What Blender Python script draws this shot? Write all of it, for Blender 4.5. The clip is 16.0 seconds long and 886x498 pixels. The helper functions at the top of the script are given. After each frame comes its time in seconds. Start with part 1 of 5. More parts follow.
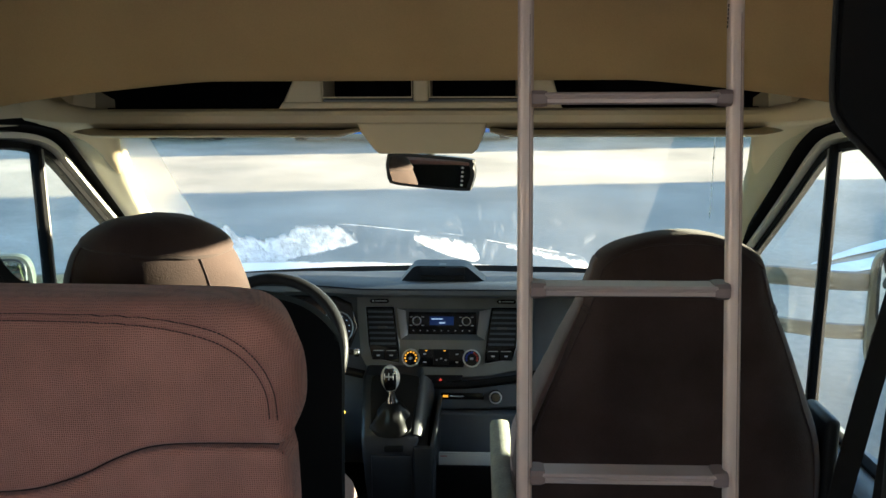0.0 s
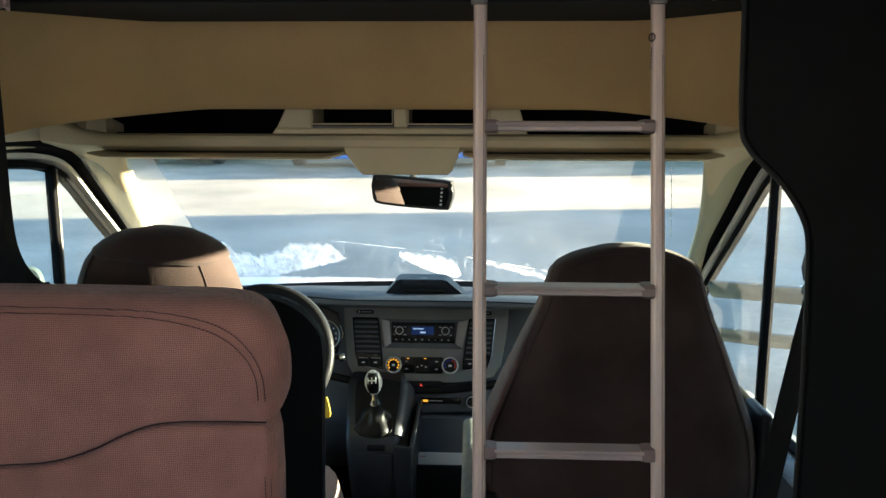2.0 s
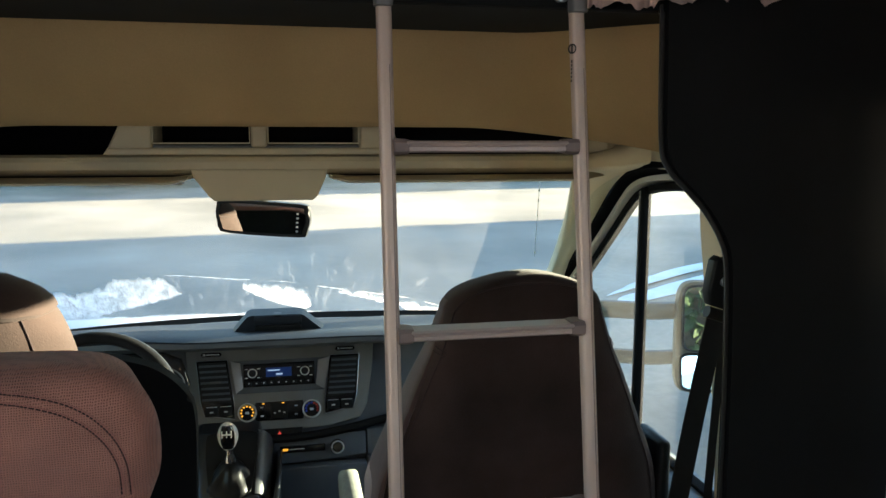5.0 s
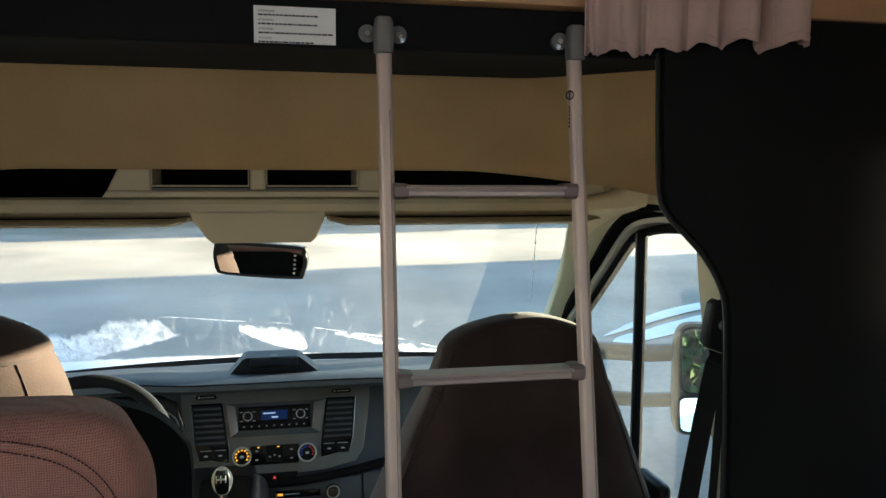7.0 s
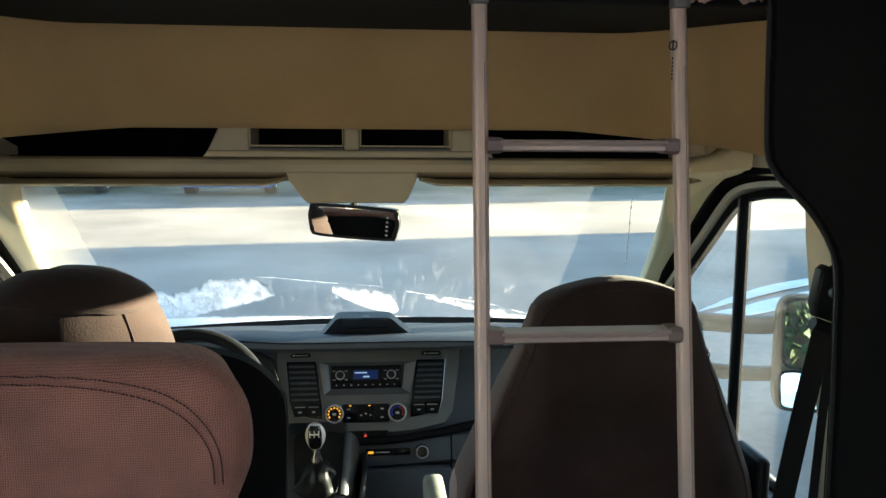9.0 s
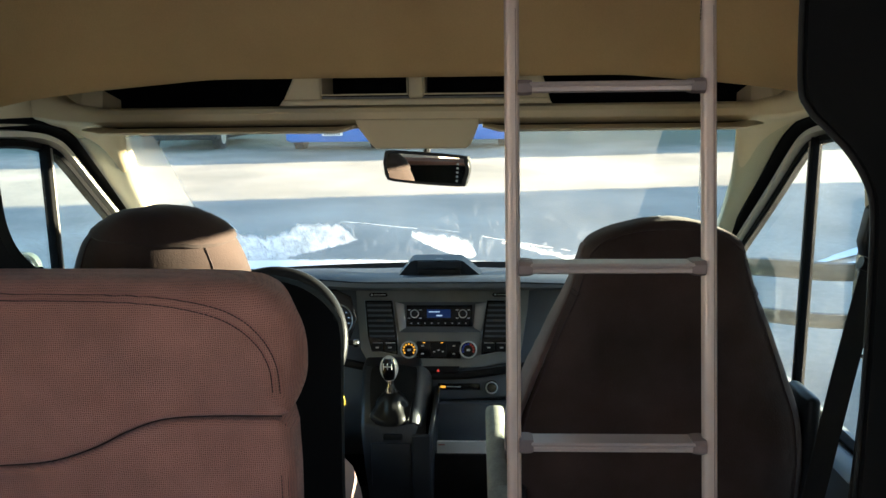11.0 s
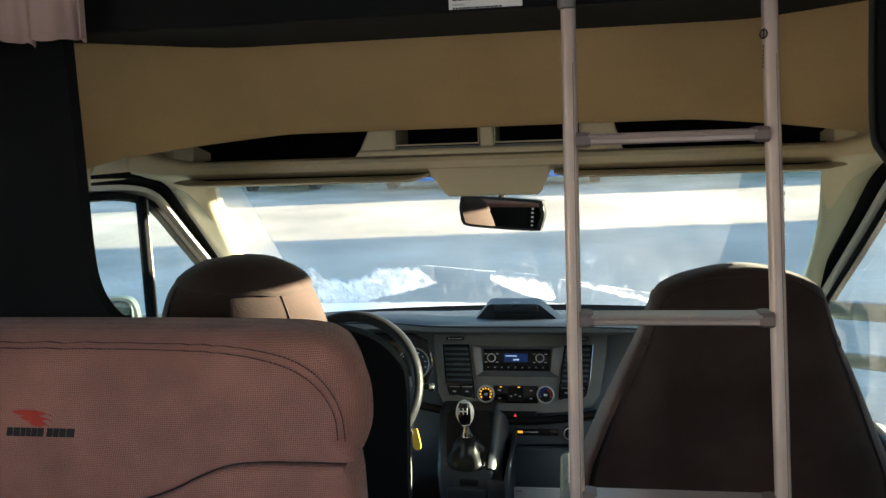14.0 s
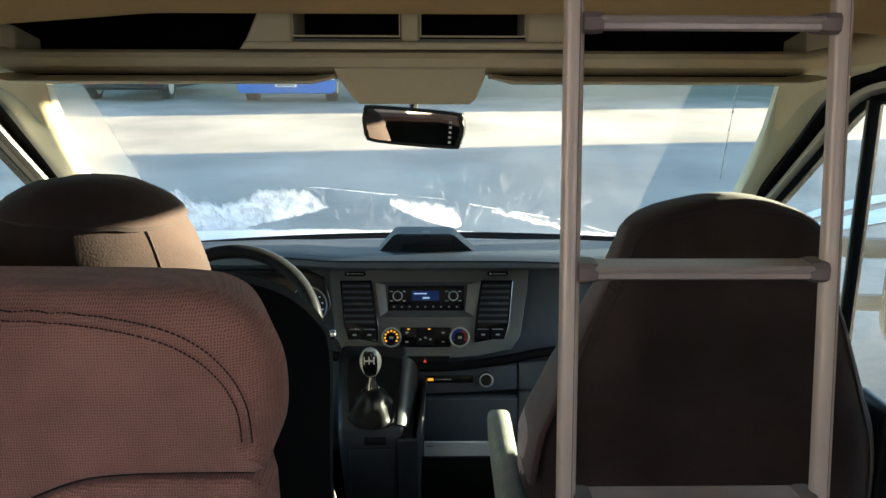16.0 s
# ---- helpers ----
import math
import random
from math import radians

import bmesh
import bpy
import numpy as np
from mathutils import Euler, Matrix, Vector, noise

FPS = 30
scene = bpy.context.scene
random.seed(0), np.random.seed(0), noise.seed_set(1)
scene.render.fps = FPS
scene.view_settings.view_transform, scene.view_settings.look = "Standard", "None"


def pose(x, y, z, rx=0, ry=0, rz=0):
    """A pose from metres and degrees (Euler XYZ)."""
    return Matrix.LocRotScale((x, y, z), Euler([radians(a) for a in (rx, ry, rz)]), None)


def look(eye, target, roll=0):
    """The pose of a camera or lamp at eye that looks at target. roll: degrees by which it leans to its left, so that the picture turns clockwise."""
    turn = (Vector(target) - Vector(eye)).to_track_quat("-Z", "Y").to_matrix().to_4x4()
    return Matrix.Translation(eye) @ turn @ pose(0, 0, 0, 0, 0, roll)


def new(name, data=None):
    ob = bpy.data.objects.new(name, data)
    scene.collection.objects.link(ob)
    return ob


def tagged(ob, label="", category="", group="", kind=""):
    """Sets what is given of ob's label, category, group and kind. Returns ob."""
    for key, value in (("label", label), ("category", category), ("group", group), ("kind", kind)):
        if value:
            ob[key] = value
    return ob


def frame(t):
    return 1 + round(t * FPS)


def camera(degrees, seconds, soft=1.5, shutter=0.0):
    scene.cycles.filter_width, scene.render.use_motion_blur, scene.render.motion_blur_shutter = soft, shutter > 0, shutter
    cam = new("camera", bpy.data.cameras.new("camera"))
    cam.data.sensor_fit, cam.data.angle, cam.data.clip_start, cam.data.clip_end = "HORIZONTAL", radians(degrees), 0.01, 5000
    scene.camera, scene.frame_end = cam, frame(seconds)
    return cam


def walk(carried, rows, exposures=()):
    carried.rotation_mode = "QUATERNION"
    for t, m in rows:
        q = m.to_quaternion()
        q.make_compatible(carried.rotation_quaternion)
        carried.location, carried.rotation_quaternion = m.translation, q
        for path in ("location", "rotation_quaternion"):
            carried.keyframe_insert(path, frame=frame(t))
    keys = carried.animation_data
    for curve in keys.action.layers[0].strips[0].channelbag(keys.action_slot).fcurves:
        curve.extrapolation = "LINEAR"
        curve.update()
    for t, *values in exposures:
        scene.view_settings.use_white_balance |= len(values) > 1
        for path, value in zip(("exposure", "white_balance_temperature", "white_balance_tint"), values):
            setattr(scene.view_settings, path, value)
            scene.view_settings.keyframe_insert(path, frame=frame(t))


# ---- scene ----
cam = camera(58.3, 16.0)
METRES, EYE, TILT, LEAN, TURN, SIDE = 1.7, 1.3, -2.5, -1.0, 2.5, 0.115
ROWS = [
    (0.0, 0.0, 0.0, 0.0, -0.19, -8.93, 1.22),
    (0.5, -0.0446, -0.0714, -0.007, -3.82, -8.9, 0.78),
    (1.0, -0.0459, -0.1058, -0.0081, -4.24, -7.9, 0.12),
    (1.5, -0.0123, -0.1112, 0.0006, -2.17, -7.27, 0.17),
    (2.0, 0.0306, -0.1109, -0.0032, -0.29, -7.09, 0.87),
    (2.5, 0.055, -0.1127, -0.0018, 0.96, -6.7, 1.63),
    (3.0, 0.0521, -0.0963, -0.0011, -0.1, -6.61, 2.03),
    (3.5, 0.0158, -0.0461, 0.0009, -6.45, -6.43, 1.82),
    (4.0, -0.0345, -0.0012, 0.0039, -11.76, -6.53, 1.69),
    (6.5, -0.0504, 0.0115, 0.0069, -14.76, -4.4, 1.49),
    (7.0, -0.0505, 0.009, 0.0088, -14.46, -3.35, 1.31),
    (7.5, -0.0459, 0.0087, 0.008, -13.95, -2.95, 1.34),
    (8.0, -0.0471, 0.0085, 0.0057, -13.0, -3.1, 1.45),
    (8.5, -0.053, 0.0111, 0.0029, -12.18, -3.68, 1.5),
    (9.0, -0.051, 0.0174, -0.0056, -7.91, -5.22, 0.99),
    (9.5, 0.018, 0.0028, -0.001, -0.21, -5.74, 1.78),
    (12.0, -0.0162, -0.0979, -0.0277, -0.43, -9.4, 1.44),
    (12.5, -0.0275, -0.1252, -0.0264, -3.23, -8.99, 1.05),
    (13.0, -0.0251, -0.1183, -0.0265, -3.64, -8.51, 0.97),
    (13.5, 0.0029, -0.0853, -0.0123, 1.4, -6.8, 2.02),
    (14.0, 0.0362, -0.0509, -0.004, 6.38, -5.45, 2.75),
    (14.5, 0.05, -0.0183, -0.0047, 7.39, -5.55, 2.66),
    (15.0, 0.0262, 0.0407, -0.0118, 1.45, -7.46, 1.79),
    (15.5, -0.0115, 0.1062, -0.011, -3.27, -9.86, 1.52),
    (16.0, -0.0436, 0.152, -0.0171, -3.43, -11.71, 0.95),
]
walk(cam, [(t, pose(SIDE, 0, EYE, TILT, LEAN, TURN) @ pose(METRES * x, METRES * y, METRES * z, 90 + pitch, roll, yaw)) for t, x, y, z, yaw, pitch, roll in ROWS],
     exposures=[(t, e, 5600, 8) for t, e in ((0.0, 3.85), (2.0, 4.0), (4.0, 3.9), (7.0, 3.8), (9.0, 3.85), (12.5, 3.97), (14.5, 4.0), (16.0, 3.8))])

# ---- light ----
SUN_AZIMUTH, SUN_HEIGHT = 82.0, 6.6
world = bpy.data.worlds.new("sky")
scene.world = world
world.use_nodes = True
wn = world.node_tree
sky = wn.nodes.new("ShaderNodeTexSky")
sky.sky_type, sky.sun_disc, sky.ozone_density = "NISHITA", False, 1.5
sky.sun_elevation, sky.sun_rotation = radians(SUN_HEIGHT), radians(SUN_AZIMUTH)
wn.links.new(sky.outputs[0], wn.nodes["Background"].inputs[0])
wn.nodes["Background"].inputs[1].default_value = 0.075
sun_way = Vector((math.sin(radians(SUN_AZIMUTH)) * math.cos(radians(SUN_HEIGHT)), math.cos(radians(SUN_AZIMUTH)) * math.cos(radians(SUN_HEIGHT)), math.sin(radians(SUN_HEIGHT))))
sun = new("sun", bpy.data.lights.new("sun", "SUN"))
sun.data.energy, sun.data.angle, sun.data.color = 5.0, radians(0.6), (1.0, 0.77, 0.46)
sun.matrix_world = look(sun_way * 60, (0, 0, 0))


def window_light(x, y, z, wide, high, watts, towards):
    lamp = new("window_daylight", bpy.data.lights.new("window_daylight", "AREA"))
    lamp.data.shape, lamp.data.size, lamp.data.size_y = "RECTANGLE", wide, high
    lamp.data.energy, lamp.data.color = watts, (0.95, 0.98, 1.0)
    lamp.matrix_world = look((x, y, z), towards)


window_light(1.10, -0.90, 1.25, 0.9, 0.5, 0.43, (0.0, -0.30, 1.1))
window_light(-1.10, -0.60, 1.25, 1.0, 0.5, 0.41, (0.0, 0.0, 1.1))


# ---- materials ----
def material(name, colour, rough=0.6, metal=0.0, vary=0.12, size=6.0, fine=0.0, fine_size=400.0, bump=0.0, weave=False, sheen=0.0, coat=0.0, shine=0.5):
    m = bpy.data.materials.new(name)
    m.use_nodes = True
    nt = m.node_tree
    p = nt.nodes["Principled BSDF"]
    co = nt.nodes.new("ShaderNodeTexCoord").outputs["Object"]
    n1 = nt.nodes.new("ShaderNodeTexNoise")
    n1.inputs["Scale"].default_value, n1.inputs["Detail"].default_value = size, 6.0
    nt.links.new(co, n1.inputs["Vector"])
    n2 = nt.nodes.new("ShaderNodeTexNoise")
    n2.inputs["Scale"].default_value, n2.inputs["Detail"].default_value = fine_size, 3.0
    nt.links.new(co, n2.inputs["Vector"])
    height = n2.outputs[0]
    if weave:
        waves = []
        for axis in ("X", "Z"):
            w = nt.nodes.new("ShaderNodeTexWave")
            w.bands_direction = axis
            w.inputs["Scale"].default_value, w.inputs["Distortion"].default_value, w.inputs["Detail"].default_value = fine_size, 4.5, 2.0
            nt.links.new(co, w.inputs["Vector"])
            waves.append(w)
        mul = nt.nodes.new("ShaderNodeMath")
        mul.operation = "MULTIPLY"
        nt.links.new(waves[0].outputs["Fac"], mul.inputs[0])
        nt.links.new(waves[1].outputs["Fac"], mul.inputs[1])
        height = mul.outputs[0]
    dark = tuple(c * (1 - vary) for c in colour)
    light = tuple(min(1, c * (1 + vary)) for c in colour)
    ramp = nt.nodes.new("ShaderNodeMix")
    ramp.data_type = "RGBA"
    ramp.inputs["A"].default_value, ramp.inputs["B"].default_value = (*dark, 1), (*light, 1)
    spread = nt.nodes.new("ShaderNodeMapRange")
    spread.inputs["From Min"].default_value, spread.inputs["From Max"].default_value = 0.3, 0.7
    nt.links.new(n1.outputs[0], spread.inputs["Value"])
    nt.links.new(spread.outputs[0], ramp.inputs["Factor"])
    out = ramp.outputs["Result"]
    if fine:
        mix = nt.nodes.new("ShaderNodeMix")
        mix.data_type, mix.blend_type = "RGBA", "MULTIPLY"
        mix.inputs["B"].default_value = (1 - fine, 1 - fine, 1 - fine, 1)
        nt.links.new(height, mix.inputs["Factor"])
        nt.links.new(out, mix.inputs["A"])
        out = mix.outputs["Result"]
    nt.links.new(out, p.inputs["Base Color"])
    p.inputs["Roughness"].default_value, p.inputs["Metallic"].default_value = rough, metal
    p.inputs["Specular IOR Level"].default_value = shine
    p.inputs["Sheen Weight"].default_value, p.inputs["Coat Weight"].default_value = sheen, coat
    if bump:
        b = nt.nodes.new("ShaderNodeBump")
        b.inputs["Strength"].default_value, b.inputs["Distance"].default_value = bump, 0.002
        nt.links.new(height, b.inputs["Height"])
        nt.links.new(b.outputs[0], p.inputs["Normal"])
    return m


def glowing(name, colour, strength):
    m = bpy.data.materials.new(name)
    m.use_nodes = True
    p = m.node_tree.nodes["Principled BSDF"]
    p.inputs["Base Color"].default_value = (*[c * 0.3 for c in colour], 1)
    p.inputs["Emission Color"].default_value, p.inputs["Emission Strength"].default_value = (*colour, 1), strength
    return m


def pane_glass(name, film, frost=False, specks=False):
    """Thin clear glass with a dusty film; frost adds a rime of ice low on the pane."""
    m = bpy.data.materials.new(name)
    m.use_nodes = True
    nt = m.node_tree
    nt.nodes.remove(nt.nodes["Principled BSDF"])
    out = nt.nodes["Material Output"]
    clear, gloss, white, lit = (nt.nodes.new("ShaderNodeBsdf" + k) for k in ("Transparent", "Glossy", "Diffuse", "Translucent"))
    clear.inputs[0].default_value = (0.76, 0.88, 0.91, 1) if specks else (0.89, 0.95, 0.95, 1)
    gloss.inputs["Roughness"].default_value = 0.02
    white.inputs[0].default_value = lit.inputs[0].default_value = (0.85, 0.9, 0.95, 1)
    a, b, c = (nt.nodes.new("ShaderNodeMixShader") for _ in range(3))
    a.inputs[0].default_value = 0.06
    nt.links.new(clear.outputs[0], a.inputs[1])
    nt.links.new(gloss.outputs[0], a.inputs[2])
    b.inputs[0].default_value = 0.75
    nt.links.new(white.outputs[0], b.inputs[1])
    nt.links.new(lit.outputs[0], b.inputs[2])
    nt.links.new(a.outputs[0], c.inputs[1])
    nt.links.new(b.outputs[0], c.inputs[2])
    co = nt.nodes.new("ShaderNodeTexCoord").outputs["Object"]
    dust = nt.nodes.new("ShaderNodeTexNoise")
    dust.inputs["Scale"].default_value, dust.inputs["Detail"].default_value = 5.0, 8.0
    nt.links.new(co, dust.inputs["Vector"])
    amount = nt.nodes.new("ShaderNodeMapRange")
    amount.inputs["From Min"].default_value, amount.inputs["From Max"].default_value = 0.35, 0.75
    amount.inputs["To Min"].default_value, amount.inputs["To Max"].default_value = film * 0.5, film * 1.6
    nt.links.new(dust.outputs[0], amount.inputs["Value"])
    mask = amount.outputs[0]
    if specks:
        grit = nt.nodes.new("ShaderNodeTexNoise")
        grit.inputs["Scale"].default_value, grit.inputs["Detail"].default_value = 190.0, 2.0
        nt.links.new(co, grit.inputs["Vector"])
        dots = nt.nodes.new("ShaderNodeMapRange")
        dots.inputs["From Min"].default_value, dots.inputs["From Max"].default_value = 0.69, 0.73
        dots.inputs["To Max"].default_value = 0.11
        nt.links.new(grit.outputs[0], dots.inputs["Value"])
        both = nt.nodes.new("ShaderNodeMath")
        both.operation = "MAXIMUM"
        nt.links.new(mask, both.inputs[0])
        nt.links.new(dots.outputs[0], both.inputs[1])
        mask = both.outputs[0]
    if frost:
        sep = nt.nodes.new("ShaderNodeSeparateXYZ")
        nt.links.new(co, sep.inputs[0])
        crystals = nt.nodes.new("ShaderNodeTexNoise")
        crystals.inputs["Scale"].default_value, crystals.inputs["Detail"].default_value, crystals.inputs["Roughness"].default_value = 4.5, 10.0, 0.72
        stretch = nt.nodes.new("ShaderNodeMapping")
        stretch.inputs["Scale"].default_value = (1.3, 0.5, 1.7)
        nt.links.new(co, stretch.inputs[0])
        nt.links.new(stretch.outputs[0], crystals.inputs["Vector"])
        def ranged(value, lo, hi, to_lo, to_hi):
            node = nt.nodes.new("ShaderNodeMapRange")
            for key, v in zip(("From Min", "From Max", "To Min", "To Max"), (lo, hi, to_lo, to_hi)):
                node.inputs[key].default_value = v
            nt.links.new(value, node.inputs["Value"])
            return node.outputs[0]

        def calc(op, first, second):
            node = nt.nodes.new("ShaderNodeMath")
            node.operation = op
            for k, v in enumerate((first, second)):
                if isinstance(v, float):
                    node.inputs[k].default_value = v
                else:
                    nt.links.new(v, node.inputs[k])
            return node.outputs[0]

        def along(points):
            """A height over the pane's width, x from -1 to 1, given at some places."""
            node = nt.nodes.new("ShaderNodeValToRGB")
            node.color_ramp.interpolation = "LINEAR"
            els = node.color_ramp.elements
            while len(els) < len(points):
                els.new(0.5)
            for e, (x, z) in zip(els, points):
                v = (z - 0.6) / 0.4
                e.position, e.color = (x + 1) / 2, (v, v, v, 1)
            nt.links.new(ranged(sep.outputs["X"], -1.0, 1.0, 0.0, 1.0), node.inputs[0])
            return ranged(node.outputs[0], 0.0, 1.0, 0.6, 1.0)

        # spiky crystals stand on the upper edge of the rime
        spikes = nt.nodes.new("ShaderNodeTexNoise")
        spikes.inputs["Scale"].default_value, spikes.inputs["Detail"].default_value, spikes.inputs["Roughness"].default_value = 26.0, 6.0, 0.75
        tall = nt.nodes.new("ShaderNodeMapping")
        tall.inputs["Scale"].default_value = (1.5, 0.25, 0.45)
        nt.links.new(co, tall.inputs[0])
        nt.links.new(tall.outputs[0], spikes.inputs["Vector"])
        z = sep.outputs["Z"]
        ragged = calc("ADD", z, calc("MULTIPLY", calc("SUBTRACT", spikes.outputs[0], 0.5), 0.11))
        gentle = calc("ADD", z, calc("MULTIPLY", calc("SUBTRACT", crystals.outputs[0], 0.5), 0.035))
        upper = along([(-0.95, 0.90), (-0.74, 0.860), (-0.67, 0.888), (-0.65, 0.835), (-0.56, 0.818), (-0.49, 0.842), (-0.46, 0.866), (-0.33, 0.858), (-0.27, 0.790), (-0.24, 0.60), (-0.12, 0.60), (-0.09, 0.822), (0.04, 0.800), (0.12, 0.775), (0.16, 0.60), (0.19, 0.60), (0.22, 0.782), (0.37, 0.752), (0.54, 0.700), (0.70, 0.68)])
        lower = along([(-0.56, 0.60), (-0.53, 0.716), (-0.40, 0.752), (-0.27, 0.786), (-0.10, 0.806), (-0.015, 0.745), (0.06, 0.712), (0.12, 0.70), (0.20, 0.778), (0.31, 0.740), (0.44, 0.705), (0.56, 0.60)])
        foot_top = along([(-0.95, 0.74), (-0.60, 0.715), (-0.45, 0.703), (-0.17, 0.692), (0.06, 0.690), (0.25, 0.680), (0.45, 0.679), (0.60, 0.660), (0.90, 0.655)])
        ridge = along([(-0.40, 0.862), (-0.306, 0.866), (-0.118, 0.838), (0.048, 0.820), (0.218, 0.785), (0.448, 0.745), (0.60, 0.700)])
        below = ranged(calc("SUBTRACT", upper, ragged), -0.004, 0.020, 0.0, 1.0)
        above = ranged(calc("SUBTRACT", gentle, lower), -0.004, 0.006, 0.0, 1.0)
        thick = calc("MULTIPLY", ranged(crystals.outputs[0], 0.36, 0.58, 0.30, 0.92), ranged(spikes.outputs[0], 0.36, 0.52, 0.45, 1.0))
        body = calc("MULTIPLY", calc("MULTIPLY", below, above), thick)
        foot = ranged(calc("SUBTRACT", foot_top, gentle), -0.004, 0.008, 0.0, 0.9)
        line = ranged(calc("ABSOLUTE", calc("SUBTRACT", calc("ADD", z, calc("MULTIPLY", calc("SUBTRACT", crystals.outputs[0], 0.5), 0.012)), ridge), 0.0), 0.0, 0.004, 0.55, 0.0)
        line = calc("MULTIPLY", line, calc("MULTIPLY", ranged(sep.outputs["X"], -0.36, -0.28, 0.0, 1.0), ranged(crystals.outputs[0], 0.42, 0.55, 0.0, 1.0)))
        # thin runs of melt water and a film of breath above the rime
        runs = calc("MULTIPLY", ranged(spikes.outputs[0], 0.52, 0.72, 0.0, 0.34), calc("MULTIPLY", ranged(z, 0.70, 0.76, 0.35, 1.0), ranged(z, 0.83, 0.96, 1.0, 0.0)))
        runs = calc("MULTIPLY", runs, calc("MULTIPLY", ranged(sep.outputs["X"], -0.8, -0.5, 0.2, 1.0), ranged(sep.outputs["X"], 0.3, 0.65, 1.0, 0.25)))
        # a hazy strip down the pane's edge on the driver's side, where the wiper does not reach
        strip = calc("ADD", sep.outputs["X"], calc("MULTIPLY", calc("SUBTRACT", crystals.outputs[0], 0.5), 0.02))
        strip = calc("MULTIPLY", ranged(strip, -0.752, -0.738, 0.34, 0.0), ranged(z, 1.17, 1.20, 1.0, 0.0))
        edge_mask = calc("MAXIMUM", calc("MAXIMUM", foot, body), calc("MAXIMUM", calc("MAXIMUM", line, runs), strip))
        mask = calc("MULTIPLY", mask, ranged(sep.outputs["X"], -0.9, 0.0, 1.5, 0.75))
        total = nt.nodes.new("ShaderNodeMath")
        total.operation = "MAXIMUM"
        nt.links.new(mask, total.inputs[0])
        nt.links.new(edge_mask, total.inputs[1])
        mask = total.outputs[0]
    nt.links.new(mask, c.inputs[0])
    nt.links.new(c.outputs[0], out.inputs["Surface"])
    return m


PINK = material("rose_upholstery", (0.425, 0.194, 0.148), 0.9, vary=0.18, size=11, fine=0.50, fine_size=100, bump=0.6, weave=True, sheen=0.14)
PINK_TRIM = material("rose_border", (0.38, 0.16, 0.13), 0.9, vary=0.08, size=9, fine=0.2, fine_size=140, bump=0.3, weave=True, sheen=0.15)
SUEDE = material("brown_suede", (0.048, 0.0295, 0.0245), 0.95, vary=0.35, size=7, fine=0.25, fine_size=300, bump=0.3, sheen=0.10, shine=0.2)
SUEDE_PALE = material("taupe_suede", (0.30, 0.20, 0.18), 0.92, vary=0.2, size=9, fine=0.2, fine_size=300, bump=0.3, sheen=0.3)
# the brown suede again, lightened to hold the windscreen's light
SUEDE_LIT_SIDE = material("lit_brown_suede", (0.080, 0.044, 0.036), 0.92, vary=0.3, size=14, fine=0.2, fine_size=300, bump=0.3, sheen=0.12)
ARMREST = material("speckled_grey_fabric", (0.26, 0.27, 0.23), 0.95, vary=0.15, size=30, fine=0.45, fine_size=220, bump=0.4)
HEADLINER = material("beige_headliner", (0.50, 0.335, 0.148), 0.95, vary=0.06, size=5, fine=0.18, fine_size=350, bump=0.25)
TRIM = material("beige_plastic", (0.66, 0.55, 0.35), 0.55, vary=0.05, size=5, fine=0.06, fine_size=700, bump=0.08)
BLACK = material("black_plastic", (0.010, 0.0105, 0.0115), 0.45, vary=0.2, size=20, fine=0.1, fine_size=500, bump=0.1, shine=0.25)
# rubber of the seals; also the painted shade inside the overhead cubbies
RUBBER_AND_SHADE = material("black_rubber_and_shade", (0.0035, 0.0035, 0.004), 0.9, vary=0.2, size=30, fine=0.1, fine_size=400, bump=0.15, shine=0.1)
LAMINATE = material("black_laminate", (0.0080, 0.0082, 0.0085), 0.8, vary=0.25, size=4, fine=0.1, fine_size=300, bump=0.08, shine=0.12)
SOFFIT = material("charcoal_board", (0.013, 0.0135, 0.013), 0.8, vary=0.2, size=4, fine=0.1, fine_size=300, bump=0.08, shine=0.2)
DASH = material("charcoal_dash", (0.118, 0.130, 0.146), 0.5, vary=0.15, size=8, fine=0.15, fine_size=600, bump=0.2)
# the sky's blue light is mixed into this charcoal
DASH_TOP = material("dash_top_grain_sky_tint", (0.015, 0.020, 0.030), 0.6, vary=0.15, size=8, fine=0.15, fine_size=500, bump=0.25, shine=0.35)
FACIA = material("grey_facia", (0.245, 0.243, 0.232), 0.45, vary=0.12, size=8, fine=0.1, fine_size=600, bump=0.1)
LEATHER = material("black_leather", (0.019, 0.019, 0.021), 0.38, vary=0.2, size=30, fine=0.2, fine_size=260, bump=0.3, shine=0.14)
BOOT = material("glossy_black_hide", (0.007, 0.007, 0.0075), 0.42, vary=0.2, size=30, fine=0.2, fine_size=260, bump=0.3, shine=0.25)
GLOSS = material("gloss_black", (0.010, 0.010, 0.012), 0.15, vary=0.1, size=20)
CHROME = material("chrome", (0.75, 0.75, 0.74), 0.12, 1.0, vary=0.05, size=20)
STEEL = material("satin_silver", (0.42, 0.44, 0.47), 0.32, 0.8, vary=0.08, size=20)
ALU = material("anodised_aluminium", (0.60, 0.47, 0.405), 0.45, 0.3, vary=0.06, size=12, fine=0.06, fine_size=500)
RUNG = material("bronze_aluminium", (0.50, 0.40, 0.37), 0.42, 0.25, vary=0.08, size=14, fine=0.08, fine_size=400)
RUNG_CAP = material("taupe_plastic", (0.20, 0.145, 0.135), 0.5, vary=0.1, size=20)
GREY_PLASTIC = material("grey_plastic", (0.16, 0.15, 0.14), 0.5, vary=0.1, size=20)
CLEAR = material("clear_disc", (0.15, 0.15, 0.145), 0.12, vary=0.1, size=40)
